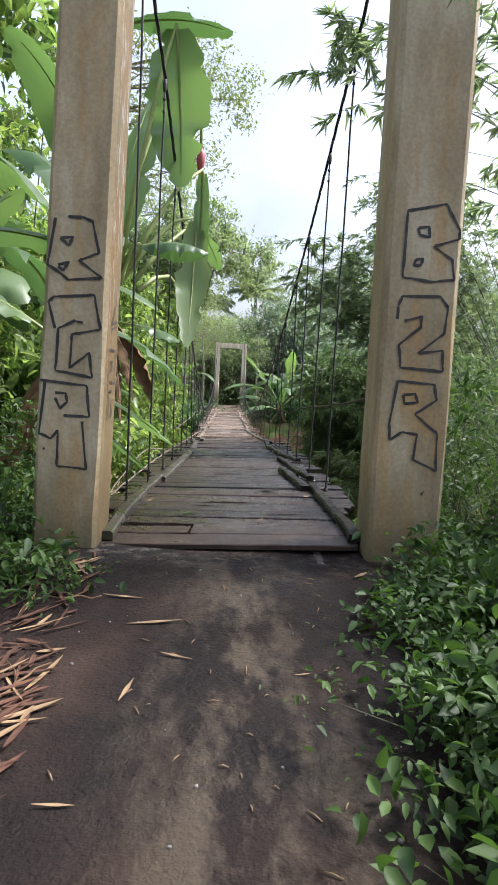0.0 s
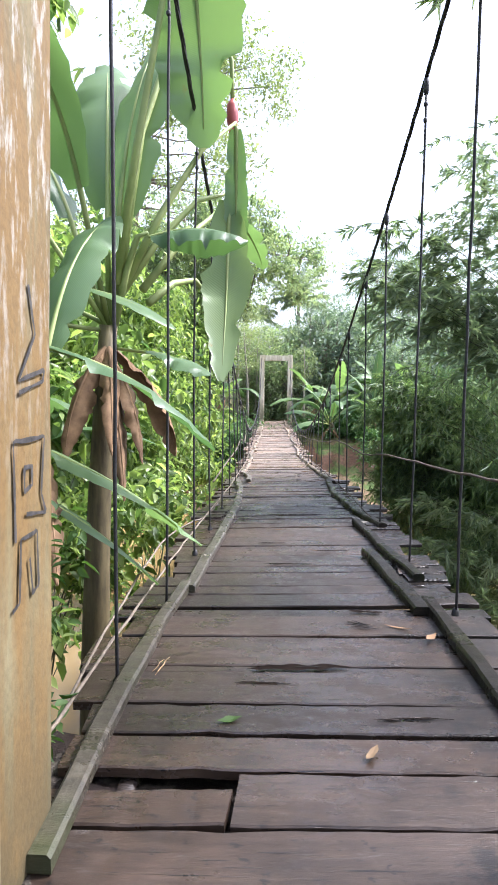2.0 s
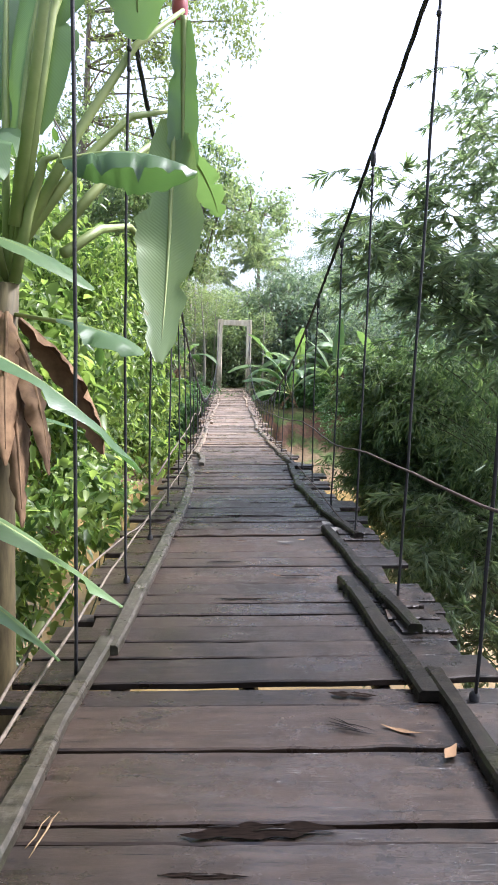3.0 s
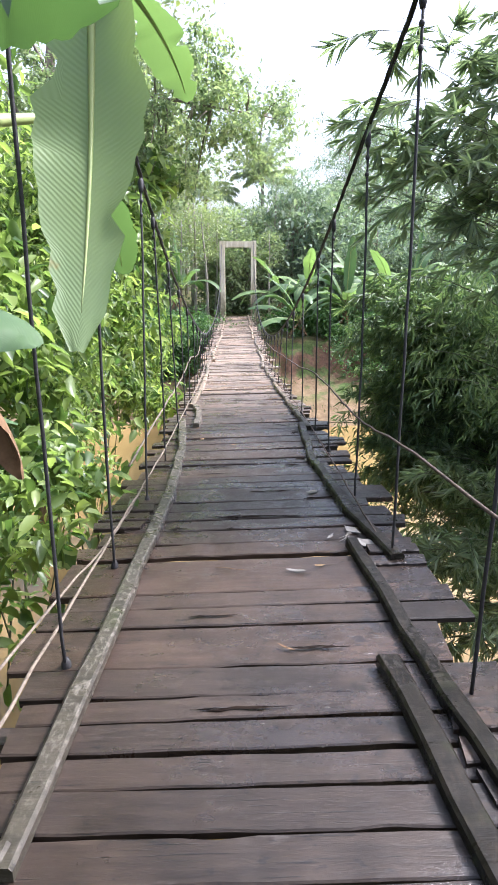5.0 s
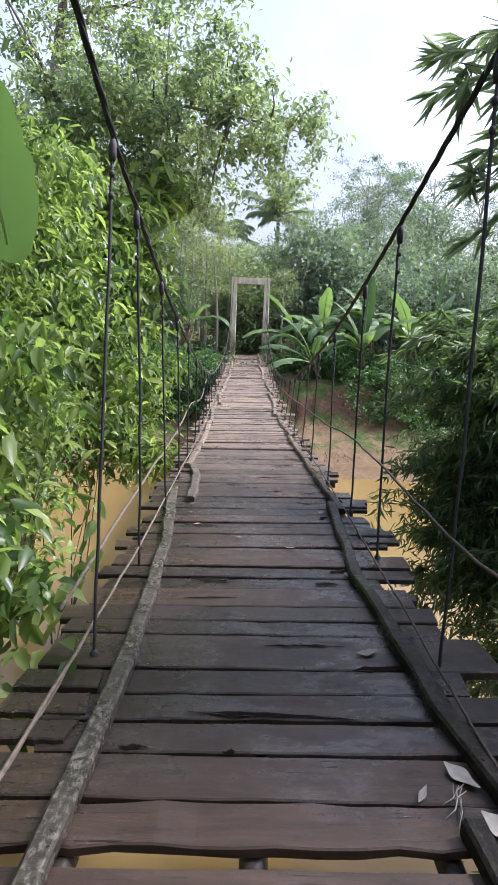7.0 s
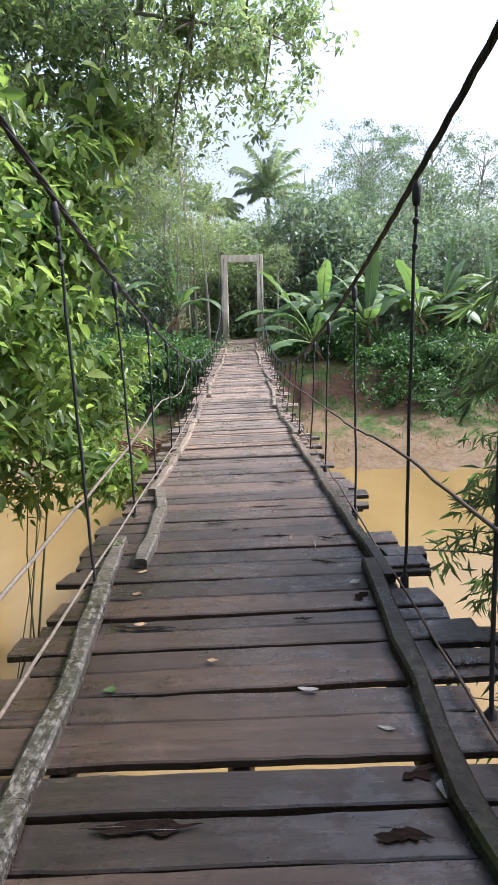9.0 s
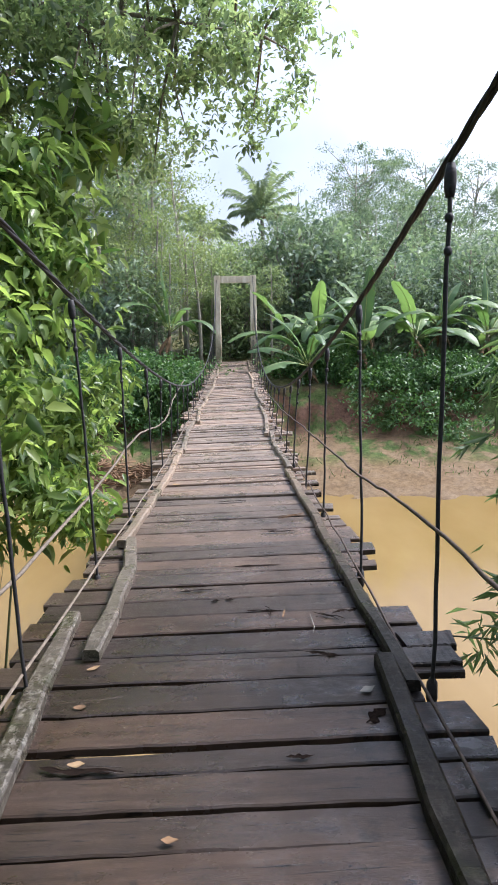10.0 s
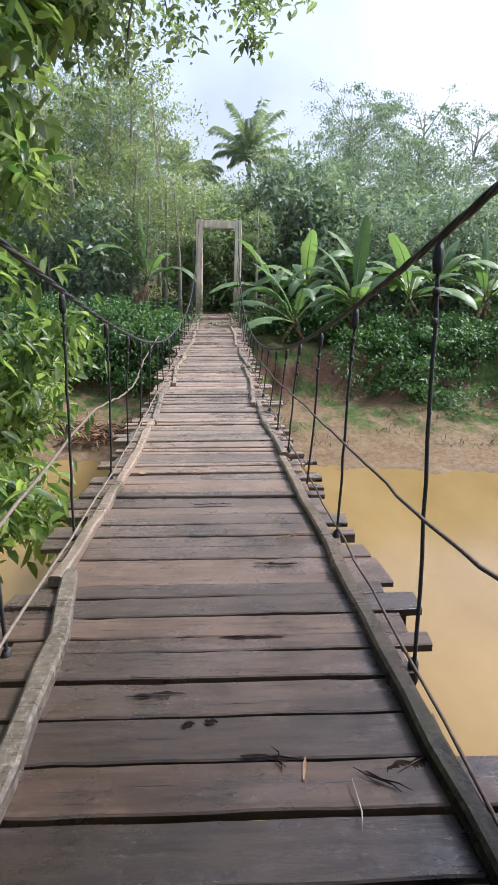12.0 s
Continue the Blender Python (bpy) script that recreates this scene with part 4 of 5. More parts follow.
CROWN = (-1.52, 6.78, 2.1)
hanging(-0.69, 7.30, 3.2, 1.62, 0.43, 0, (-1.75, -2.2), 0.15, 0.05, 0.10, (-1.5, 6.8, 2.3), 0.36, M_BANANA_SHEEN)
hanging(-0.63, 7.2, 3.72, 1.25, 0.22, 0, (-1.45, -1.6), -0.2, 0.2, 0.15, (-1.5, 6.8, 2.3))
hanging(-0.92, 6.5, 4.9, 1.5, 0.74, -10, (-1.15, -1.5), 0.25, 0.22, 0.2, (-1.5, 6.75, 2.4))
hanging(-1.45, 6.6, 4.95, 1.1, 0.42, -88, (0.25, -0.35), 0.2, 0.1, 0.3)
hanging(-1.25, 6.75, 2.75, 0.75, 0.34, -88, (0.30, -0.5), 0.4, 0.45, 0.9, CROWN)
hanging(-0.90, 7.9, 2.42, 0.52, 0.32, -35, (-1.0, -1.45), 0.2, 0.1, 0.15, (-1.3, 7.0, 2.3))
hanging(-0.66, 8.0, 3.2, 0.5, 0.34, -50, (-0.7, -1.3), 0.3, 0.15, 0.2, (-1.35, 7.0, 2.4))
hanging(-1.78, 6.45, 2.35, 0.85, 0.28, -95, (-0.15, -0.7), -0.3, 0.05, 0.25)
fl = put("flower_stalk", tube("flower_stalk", [Vector(q) - o for q in ((-1.5, 6.8, 2.3), (-1.35, 7.0, 3.6), (-1.1, 7.3, 4.6), (-0.85, 7.55, 4.75), (-0.71, 7.65, 4.45), (-0.70, 7.66, 4.1))], [0.03, 0.028, 0.025, 0.022, 0.02, 0.018], M_PETIOLE, 7), b)
put("flower", tube("flower", [Vector((-0.70, 7.66, z)) - o for z in (4.14, 4.08, 3.98, 3.87, 3.80)], [0.015, 0.05, 0.055, 0.035, 0.005], M_FLOWER, 9), fl, label="dark red banana flower bud")
low_b = banana((-1.75, 5.6, -0.75), 2.4, [(30, 1.4, 0.4, 0.8, -0.5), (100, 1.4, 0.4, 0.6, -0.6), (160, 1.2, 0.4, 0.9, -0.3), (-10, 1.5, 0.4, 1.2, 0.3)],
    rng, M_BANANA, "banana plant with drooping leaves beside the deck", (0.1, 0.0), "banana plants by the bridge", 4)
for z, ln, wd, b0, b1, tw in ((2.62, 1.15, 0.30, -0.25, -0.95, 0.5), (2.02, 1.05, 0.28, -0.4, -0.75, 0.4), (1.72, 0.8, 0.26, -0.5, -0.85, 0.5)):
    banana_leaf(low_b, (0.12, 0.0, z), -90, ln, wd, (b0, b1), rng, M_BANANA, tw, 0.08, 0.05, 0.25)
for base, h, n in (((-2.5, 4.7, -0.2), 2.0, 9), ((-3.0, 7.9, -2.2), 3.3, 9), ((-3.7, 5.2, -0.4), 2.8, 9), ((-2.9, 3.6, 0.2), 1.6, 8)):
    banana(base, h, random_leaves(rng, n, 1.4), rng, M_BANANA, "banana plant with torn leaves and dry brown sheaths", (rng.uniform(-0.2, 0.2), rng.uniform(-0.2, 0.2)), "banana plants by the bridge", 5)

# leafy growth along the left of the bridge
BUSHES = ((-2.5, 9.0, -2.9, 1.6), (-2.7, 10.2, -3.2, 2.6), (-2.45, 11.4, -3.5, 2.2), (-2.6, 12.6, -3.5, 3.2), (-2.6, 13.9, -3.6, 3.4), (-2.4, 15.4, -3.6, 3.7), (-2.4, 16.6, -3.6, 3.4), (-3.8, 12.2, -3.4, 4.2), (-4.0, 15.0, -3.4, 4.6), (-4.6, 10.4, -3.2, 4.0), (-5.2, 14.0, -3.4, 4.3), (-3.4, 8.2, -2.0, 2.6), (-3.1, 8.0, -2.0, 6.2), (-3.3, 10.6, -2.0, 5.6), (-4.4, 6.8, -1.2, 3.6), (-5.6, 8.6, -2.0, 4.6))
for x, y, z, top in BUSHES:
    cs = []
    low_f = 0.10 if y < 8.9 else 0.47 if y < 12 else 0.53 if y < 14.5 else 0.33
    for i in range(17 if y < 12.0 else 32):
        a, f = rng.uniform(0, 6.28), rng.uniform(low_f, 1) ** 0.85
        r = rng.uniform(0.3, 1.2) * (1.1 - 0.4 * f)
        c = (x - (0.2 if y > 11 else 0.0) + r * math.cos(a), y + r * math.sin(a), z + f * (top - z))
        cs += [(c[0] + rng.normal(0, 0.2), c[1] + rng.normal(0, 0.2), c[2] + rng.normal(0, 0.17)) for k in range(4)]
    for i in range(0 if y < 10.5 or y > 12 else 3):
        c = (x - rng.uniform(0.2, 1.0), y + rng.normal(0, 0.5), z + rng.uniform(0.2, 0.42) * (top - z))
        cs += [(c[0] + rng.normal(0, 0.1), c[1] + rng.normal(0, 0.1), c[2] - 0.12 * k) for k in range(3)]
    big = rng.uniform(0.14, 0.25) if y < 11 else rng.uniform(0.10, 0.21)
    leafy("riverside_bush", (x - 0.9, y, ground_z(x - 0.9, y) - 0.1), cs, 0.17, (46 if y < 12.4 else 66) * (0.16 / big) ** 1.2, big, M_BROAD, rng, "dense leafy green bush hanging over the river bank", "bush", 5 if y < 9.5 else 2, rng.uniform(0.36, 0.5), 0.6, 0.75, group="riverside bushes")
leafy("riverside_tree", (-4.3, 16.9, -3.6), [(-2.0 + rng.normal(0, 0.25), 16.6 + rng.normal(0, 0.3), 3.3 + rng.normal(0, 0.35)) for k in range(16)], 0.2, 14, 0.34, M_BROAD, rng, "young tree with large bright yellow-green leaves", "tree", 16, 0.48, 0.4, 0.7,
      trunk=([(-4.3, 16.9, -3.6), (-3.6, 16.9, 0.0), (-2.3, 16.7, 3.0)], [0.06, 0.05, 0.02]))
# the tree whose boughs reach over the bridge
TR = (-4.6, 17.5, -3.4)
cs = []
for i in range(165):
    f, k = rng.uniform(0, 1) ** 0.9, i % 4
    bx, bz = (-1.2, 0.05, 0.9, -0.4)[k], (3.7, 4.3, 4.7, 5.4)[k]
    cs.append((-4.2 + (bx + 4.2) * f + rng.normal(0, 0.15), 17.4 + rng.normal(0, 0.7), 4.1 + 0.4 * k + (bz - 4.1 - 0.4 * k) * f + 0.3 * math.sin(f * 3.1) + rng.normal(-0.1, 0.40 - 0.22 * f)))
for i in range(70):
    a = rng.uniform(0, 6.28)
    r = rng.uniform(0.3, 2.3)
    cs.append((-5.0 + r * math.cos(a), 17.8 + r * math.sin(a), rng.uniform(-1.0, 7.5)))
cs = [(c[0] + rng.normal(0, 0.2), c[1] + rng.normal(0, 0.2), c[2] + rng.normal(0, 0.14)) for c in cs for k in range(3)]
leafy("riverside_tree", TR, cs, 0.125, 56, 0.098, M_CANOPY, rng, "spreading grey-green tree whose boughs reach over the bridge", "tree", 130, 0.5, 0.35, 0.7, rise=0.0,
      trunk=([TR, (-4.5, 17.5, -1.0), (-4.7, 17.5, 2.0), (-4.4, 17.4, 4.2), (-3.4, 17.35, 4.8), (-2.4, 17.3, 5.1), (-1.4, 17.3, 5.0), (0.2, 17.3, 4.75)], [0.22, 0.2, 0.15, 0.08, 0.055, 0.04, 0.025, 0.012]))
TR = (-3.6, 24.5, -3.6)
cs = []
for i in range(80):
    a = rng.uniform(0, 6.28)
    r = rng.uniform(0.2, 2.4)
    cs.append((-3.2 + r * math.cos(a), 24.5 + r * math.sin(a), rng.uniform(5.8, 12.5)))
leafy("riverside_tree", (-6.2, 21.5, -4.0), [(c[0] + 0.6, c[1] - 3.0, 5.6 + (c[2] - 5.8)) for c in cs], 0.33, 125, 0.15, M_FEATHER, rng, "tall grey-green tree with an airy crown above the river bank", "tree", 50, 0.45, 0.3, 0.7, rise=0.1,
      trunk=([(-6.2, 21.5, -4.0), (-6.0, 21.5, 0.0), (-5.3, 21.4, 4.0), (-4.7, 21.5, 8.0), (-4.6, 21.6, 11.5)], [0.24, 0.2, 0.16, 0.11, 0.03]))
for x, y, h in ((-6.5, 12.0, 7.5), (-6.8, 7.5, 8.0), (-5.0, 4.6, 6.5), (-7.5, 16, 8.5), (-4.2, 2.6, 5.0), (-4.2, 8.8, 8.8), (-4.3, 11.2, 8.2), (-5.4, 9.6, 10.0)):
    z = ground_z(x, y) - 0.1
    cs = []
    for i in range(60):
        a, f = rng.uniform(0, 6.28), rng.uniform(0.3, 1)
        r = rng.uniform(0.3, 2.0) * (1.15 - 0.5 * f)
        cs.append((x + r * math.cos(a), y + r * math.sin(a), z + f * h))
    leafy("riverside_tree", (x, y, z), cs, 0.36, 48, 0.19, M_BROAD, rng, "leafy green tree standing behind the banana plants", "tree", 36, 0.45, 0.35, 0.7,
          trunk=([(x, y, z), (x + 0.1, y, z + h * 0.4), (x - 0.1, y + 0.1, z + h * 0.95)], [0.14, 0.1, 0.02]), group="trees behind the banana plants")

# bamboo beside the bridge


def bamboo(base, culms, rng, tops, dense, label, mat=M_BAMBOO, floor=-1.0, leaf=(0.07, 0.155)):
    g = thing("bamboo_clump", label, "bamboo", pose(*base), "bamboo by the bridge")
    at, way = [], []
    for i in range(culms):
        tx, ty, tz, tip = tops[i % len(tops)]
        s = Vector((rng.uniform(-0.35, 0.35), rng.uniform(-0.35, 0.35), 0))
        e = Vector((tx, ty, tz)) - Vector(base) + Vector(rng.normal(0, 0.35 if tip > 0.43 else 0.16, 3))
        mid = s.lerp(e, 0.55) + Vector((0, 0, 0.35 * (e - s).length))
        pts = []
        for f in np.linspace(0, 1, 14):
            f = float(f)
            pts.append(s * (1 - f) ** 2 + mid * (2 * f * (1 - f)) + e * f * f)
        r = rng.uniform(0.014, 0.024) * (0.45 if leaf[0] > 0.1 else 1.0)
        put("culm", tube("culm", pts, [r * (1 - 0.85 * k / 13) for k in range(14)], M_CULM, 6), g)
        for k in range(int(dense)):
            f = rng.uniform(0.4 if leaf[0] < 0.1 else 0.6, 1.0)
            j = min(12, int(f * 13))
            p = pts[j].lerp(pts[j + 1], f * 13 - j)
            a = rng.uniform(0, 6.28)
            twig = Vector((math.cos(a), math.sin(a), rng.uniform(-0.9, 0.25))) * rng.uniform(0.15, tip)
            for q in range(7):
                at.append(p + twig * rng.uniform(0.45, 1.0) + Vector(rng.normal(0, 0.03, 3)))
                d = twig.normalized() * 0.5 + Vector((rng.normal(0, 0.5), rng.normal(0, 0.5), -0.5 + rng.normal(0, 0.4)))
                way.append(d)
    at, way = np.array(at), np.array(way)
    keep = at[:, 2] + base[2] > floor + rng.normal(0, 0.22, len(at))
    keep &= (at[:, 2] + base[2] > 2.0) | (at[:, 0] + base[0] > 1.02)
    at, way = at[keep], way[keep]
    u = rng.normal(0, 0.8, at.shape) + np.array((0, 0, 0.6))
    ln = rng.uniform(*leaf, len(at))
    put("foliage", leaves("foliage", at, way, u, ln, ln * 0.15, mat, slim=True), g)
    return g


bamboo((5.6, 10.2, ground_z(5.6, 10.2)), 84, rng, [(1.75, 9.6, -0.6, 0.75), (1.7, 10.8, 0.2, 0.7), (1.7, 11.6, 0.9, 0.7), (1.8, 12.0, -0.9, 0.7), (1.75, 10.2, 1.4, 0.65), (2.7, 11.3, 2.0, 0.7), (1.65, 11.9, 0.0, 0.65), (3.0, 10.2, 1.2, 0.8), (1.6, 11.2, -0.6, 0.6), (1.62, 11.7, 1.0, 0.34), (1.56, 11.8, 0.5, 0.36), (1.54, 11.7, 0.0, 0.36), (1.56, 11.9, -0.5, 0.4), (1.75, 11.9, 1.2, 0.42), (1.60, 11.8, 0.8, 0.36), (1.58, 11.7, 0.2, 0.36), (1.64, 12.0, 0.5, 0.4), (1.45, 11.6, 0.9, 0.36), (1.42, 11.9, 0.3, 0.36), (1.40, 12.0, -0.3, 0.36), (1.45, 12.0, 1.3, 0.36), (1.25, 12.1, 0.9, 0.34), (1.22, 12.2, 0.4, 0.34), (1.2, 12.1, -0.1, 0.34), (1.22, 12.2, -0.6, 0.36), (1.28, 12.3, 1.3, 0.34), (1.18, 12.0, 0.2, 0.3), (1.2, 12.3, 0.7, 0.34), (1.9, 10.4, 1.9, 0.6), (2.5, 10.2, 2.0, 0.7), (3.2, 10.0, 2.2, 0.7), (2.1, 11.0, 1.7, 0.6)], 84, "dense dark green bamboo thicket leaning toward the bridge")
bamboo((6.4, 11.2, ground_z(6.4, 11.2)), 26, rng, [(2.4, 12.2, 0.6, 0.75), (3.6, 12.4, 1.8, 0.7), (4.6, 12.3, 2.2, 0.8), (2.6, 12.6, -1.2, 0.75), (3.8, 12.6, 0.2, 0.8), (2.0, 11.2, -1.5, 0.7), (5.6, 12.0, 1.0, 0.8)], 140, "dense dark green bamboo thicket leaning toward the bridge")
bamboo((5.4, 7.4, ground_z(5.4, 7.4)), 14, rng, [(2.4, 7.4, 1.4, 0.5), (2.7, 8.3, 1.0, 0.6), (2.9, 6.6, 1.8, 0.6), (2.8, 8.6, 0.6, 0.6), (3.9, 7.2, 2.2, 0.8)], 90, "dense dark green bamboo thicket leaning toward the bridge")
bamboo((4.8, 3.0, ground_z(4.8, 3.0)), 14, rng, [(2.0, 3.9, 2.6, 0.6), (2.6, 4.8, 2.0, 0.7), (2.3, 4.2, 1.2, 0.7), (3.6, 3.2, 3.6, 0.8), (2.3, 3.5, 3.4, 0.5), (1.3, 3.25, 3.45, 0.22)], 70, "dense dark green bamboo thicket leaning toward the bridge")



def airy_bamboo(base, tips, rng, branches, label, leaf=(0.10, 0.19), mat=None):
    """A loose bamboo clump: arching canes whose thin drooping twigs end in fans of long leaves."""
    g = thing("bamboo_clump", label, "bamboo", pose(*base), "bamboo by the bridge")
    at, way, twigs = [], [], []
    for tip in tips:
        s = Vector((rng.uniform(-0.5, 0.5), rng.uniform(-0.5, 0.5), 0))
        e = Vector(tip) - Vector(base)
        mid = s.lerp(e, 0.5) + Vector((0, 0, 0.32 * (e - s).length))
        pts = [s * (1 - f) ** 2 + mid * (2 * f * (1 - f)) + e * f * f for f in (k / 15 for k in range(16))]
        r = rng.uniform(0.009, 0.016)
        put("culm", tube("culm", pts, [r * (1 - 0.88 * k / 15) for k in range(16)], M_CULM, 6), g)
        for k in range(branches):
            f = 0.58 + 0.42 * ((k + rng.random()) / branches) ** 0.8
            j = min(14, int(f * 15))
            p = pts[j].lerp(pts[j + 1], f * 15 - j)
            a = rng.uniform(0, 6.28)
            d = (pts[j + 1] - pts[j]).normalized() * 0.6 + Vector((math.cos(a), math.sin(a), rng.uniform(-0.5, 0.5))) * 0.8
            l = rng.uniform(0.18, 0.52) * (1.2 - 0.5 * f)
            line = [p + d * (l * u) - Vector((0, 0, 0.45 * l * u * u)) for u in (0, 0.35, 0.7, 1.0)]
            twigs.append(tube_data(line, [0.003, 0.0025, 0.002, 0.001], 4))
            for u in (0.35, 0.6, 0.8, 1.0):
                q = p + d * (l * u) - Vector((0, 0, 0.45 * l * u * u))
                head = (d.normalized() + Vector((rng.normal(0, 0.5), rng.normal(0, 0.5), -0.55))).normalized()
                across = head.cross(Vector(rng.normal(0, 1, 3))).normalized()
                for m in range(6):
                    w = (m - 2.5) / 2.5
                    at.append(q)
                    way.append(head + across * (w * 0.75) + Vector((0, 0, -0.12 * abs(w) + rng.normal(0, 0.08))))
    put("twig", joined("twig", twigs, M_CULM), g, kind="stuff")
    at, way = np.array(at), np.array(way)
    ln = rng.uniform(*leaf, len(at))
    put("foliage", leaves("foliage", at, way, rng.normal(0, 0.7, at.shape) + np.array((0, 0, 0.6)), ln, ln * 0.13, mat or M_BAMBOO_HAZE, slim=True), g)
    return g


brng = np.random.default_rng(77)
tips = [(x + brng.normal(0, 0.08), y, z) for x, y, z in ((1.7, 5.4, 4.5), (0.5, 5.5, 4.4), (0.2, 5.4, 4.5), (0.75, 5.3, 4.2), (0.35, 5.6, 4.1), (0.95, 5.6, 3.9), (1.75, 6.9, 4.0), (1.4, 6.2, 3.5), (1.1, 5.5, 4.4), (0.6, 5.7, 4.6))]
airy_bamboo((5.0, 4.6, ground_z(5.0, 4.6)), tips, brng, 7, "bamboo canes arching high over the start of the deck", (0.12, 0.21))
tips = []
while len(tips) < 40:
    x, y, z = brng.uniform(1.15, 3.3), brng.uniform(9.0, 11.2), brng.uniform(2.0, 4.9)
    if x > 1.1 + 0.28 * (z - 2.2):
        tips.append((x, y, z))
tips += [(brng.uniform(1.7, 3.2), brng.uniform(9.0, 10.5), brng.uniform(3.2, 4.9)) for i in range(18)]
airy_bamboo((6.0, 9.4, ground_z(6.0, 9.4)), tips, brng, 17, "tall feathery bamboo with drooping leaf sprays", (0.07, 0.15))
tips = [(brng.uniform(0.72, 1.5), brng.uniform(9.4, 10.0), brng.uniform(2.45, 3.7)) for i in range(25)]
airy_bamboo((5.6, 8.6, ground_z(5.6, 8.6)), tips, brng, 8, "arching bamboo canes with long leaves over the deck", (0.12, 0.21))
tips = [(brng.uniform(1.2, 2.5), brng.uniform(8.4, 12.2), brng.uniform(-1.5, 0.3)) for i in range(34)]
airy_bamboo((5.2, 10.6, ground_z(5.2, 10.6)), tips, brng, 14, "low bamboo canes trailing leaf sprays over the river")

tips = [(brng.uniform(1.25, 2.3), brng.uniform(11.2, 12.3), brng.uniform(-0.4, 2.0)) for i in range(72)]
airy_bamboo((5.8, 11.4, ground_z(5.8, 11.4)), tips, brng, 18, "dense bamboo edge with long drooping dark leaves", (0.085, 0.175), M_BAMBOO)

# weeds beside the path
for i in range(135):
    s = -1 if i % 4 == 0 else 1
    y = rng.uniform(0.5, 4.0) if s > 0 else rng.uniform(2.5, 4.2)
    x = s * ((0.76 if y < 2.0 and s > 0 else 0.86 if y < 3.1 else 0.9) + (0.12 if s < 0 else 0.0) + 1.2 * rng.random() ** 1.4) - 0.03
    if 3.3 < y < 4.0 and abs(x) < 1.45:
        continue
    z = ground_z(x, y)
    tall = rng.uniform(0.06, 0.36) * (1.3 if s > 0 and y < 2.2 else 0.9)
    cs = [(x + rng.normal(0, 0.14), y + rng.normal(0, 0.14), z + rng.uniform(0.03, tall)) for k in range(11 if s > 0 else 5)]
    leafy("weed", (x, y, z), cs, 0.07, 27, rng.uniform(0.034, 0.075), M_WEED, rng, "low bright green weeds at the edge of the path", "weed", 6, 0.5, 0.1, 0.5, group="weeds by the path")
for x, y, h in ((1.75, 4.6, 1.5), (2.3, 3.0, 0.9), (2.4, 1.6, 1.1), (-1.8, 4.5, 1.0), (-2.2, 2.6, 0.9), (2.6, 0.3, 1.0), (-2.5, 1.0, 0.9), (1.8, 3.5, 0.55), (1.7, 2.2, 0.4), (1.8, 1.2, 0.6), (1.45, 1.5, 0.35), (1.35, 1.0, 0.3)):
    z = ground_z(x, y) - 0.05
    cs = [(x + rng.normal(0, 0.3), y + rng.normal(0, 0.3), z + rng.uniform(0.05, h)) for k in range(30)]
    leafy("shrub", (x, y, z), cs, 0.13, 48, 0.075, M_WEED, rng, "dark green leafy shrub beside the pillars", "shrub", 10, 0.42, 0.25, 0.6, group="shrubs by the pillars")

# litter on the path and deck


def litter(name, label, category, mat, x, y, z, length, width, az, group, curl=0.2):
    n = 10
    verts, faces = [], []
    for i in range(n + 1):
        f = i / n
        w = width / 2 * math.sin(math.pi * (0.03 + 0.95 * f)) ** 0.95 * (1 + 0.2 * math.sin(9 * f + x * 7))
        zz = curl * length * 0.25 * (2 * f - 1) ** 2
        for u in (-1, 0, 1):
            verts.append(((f - 0.5) * length, u * w, zz + (0.14 * w * (1 + 0.8 * u * math.sin(5 * f)) if u else 0) + 0.003))
    for i in range(n):
        for k in range(2):
            a = i * 3 + k
            faces.append((a, a + 1, a + 4, a + 3))
    m = len(verts)
    verts += [(x0, y0, z0 - 0.0015) for x0, y0, z0 in verts]
    faces += [tuple(q + m for q in f[::-1]) for f in faces]
    put(name, mesh_of(name, verts, faces, mat), None, pose(x, y, z, rng.uniform(-6, 6), rng.uniform(-4, 4), az), label, category=category, group=group)


for x, y, l, a in ((-0.62, 2.78, 0.20, 0), (-0.42, 2.52, 0.28, 12), (-0.45, 1.92, 0.16, 80), (0.66, 3.22, 0.24, 55), (-0.53, 1.32, 0.11, 5), (0.55, 1.45, 0.2, 110), (0.2, 2.1, 0.07, 20), (-0.3, 2.2, 0.14, -15)):
    litter("bamboo_sheath", "dry straw-coloured bamboo sheath on the dark path", "dry leaf", M_STRAW, x, y, ground_z(x, y) + 0.006, l, l * 0.085, a, "dry sheaths on the path", 0.05)
for i in range(190):
    s = 1 if i % 4 == 0 else -1
    y = rng.uniform(0.9, 3.3)
    x = s * ((0.68 if s < 0 else 0.78) + 0.07 * (y - 1) + abs(rng.normal(0, 0.17)))
    litter("dead_leaf", "curled red-brown dead leaf at the path's edge", "dead leaf", M_REDLEAF if rng.random() < 0.78 else M_STRAW, x, y, ground_z(x, y) + 0.012, rng.uniform(0.06, 0.28), rng.uniform(0.010, 0.028), rng.normal(65, 32), "dead leaves by the path", 0.10)
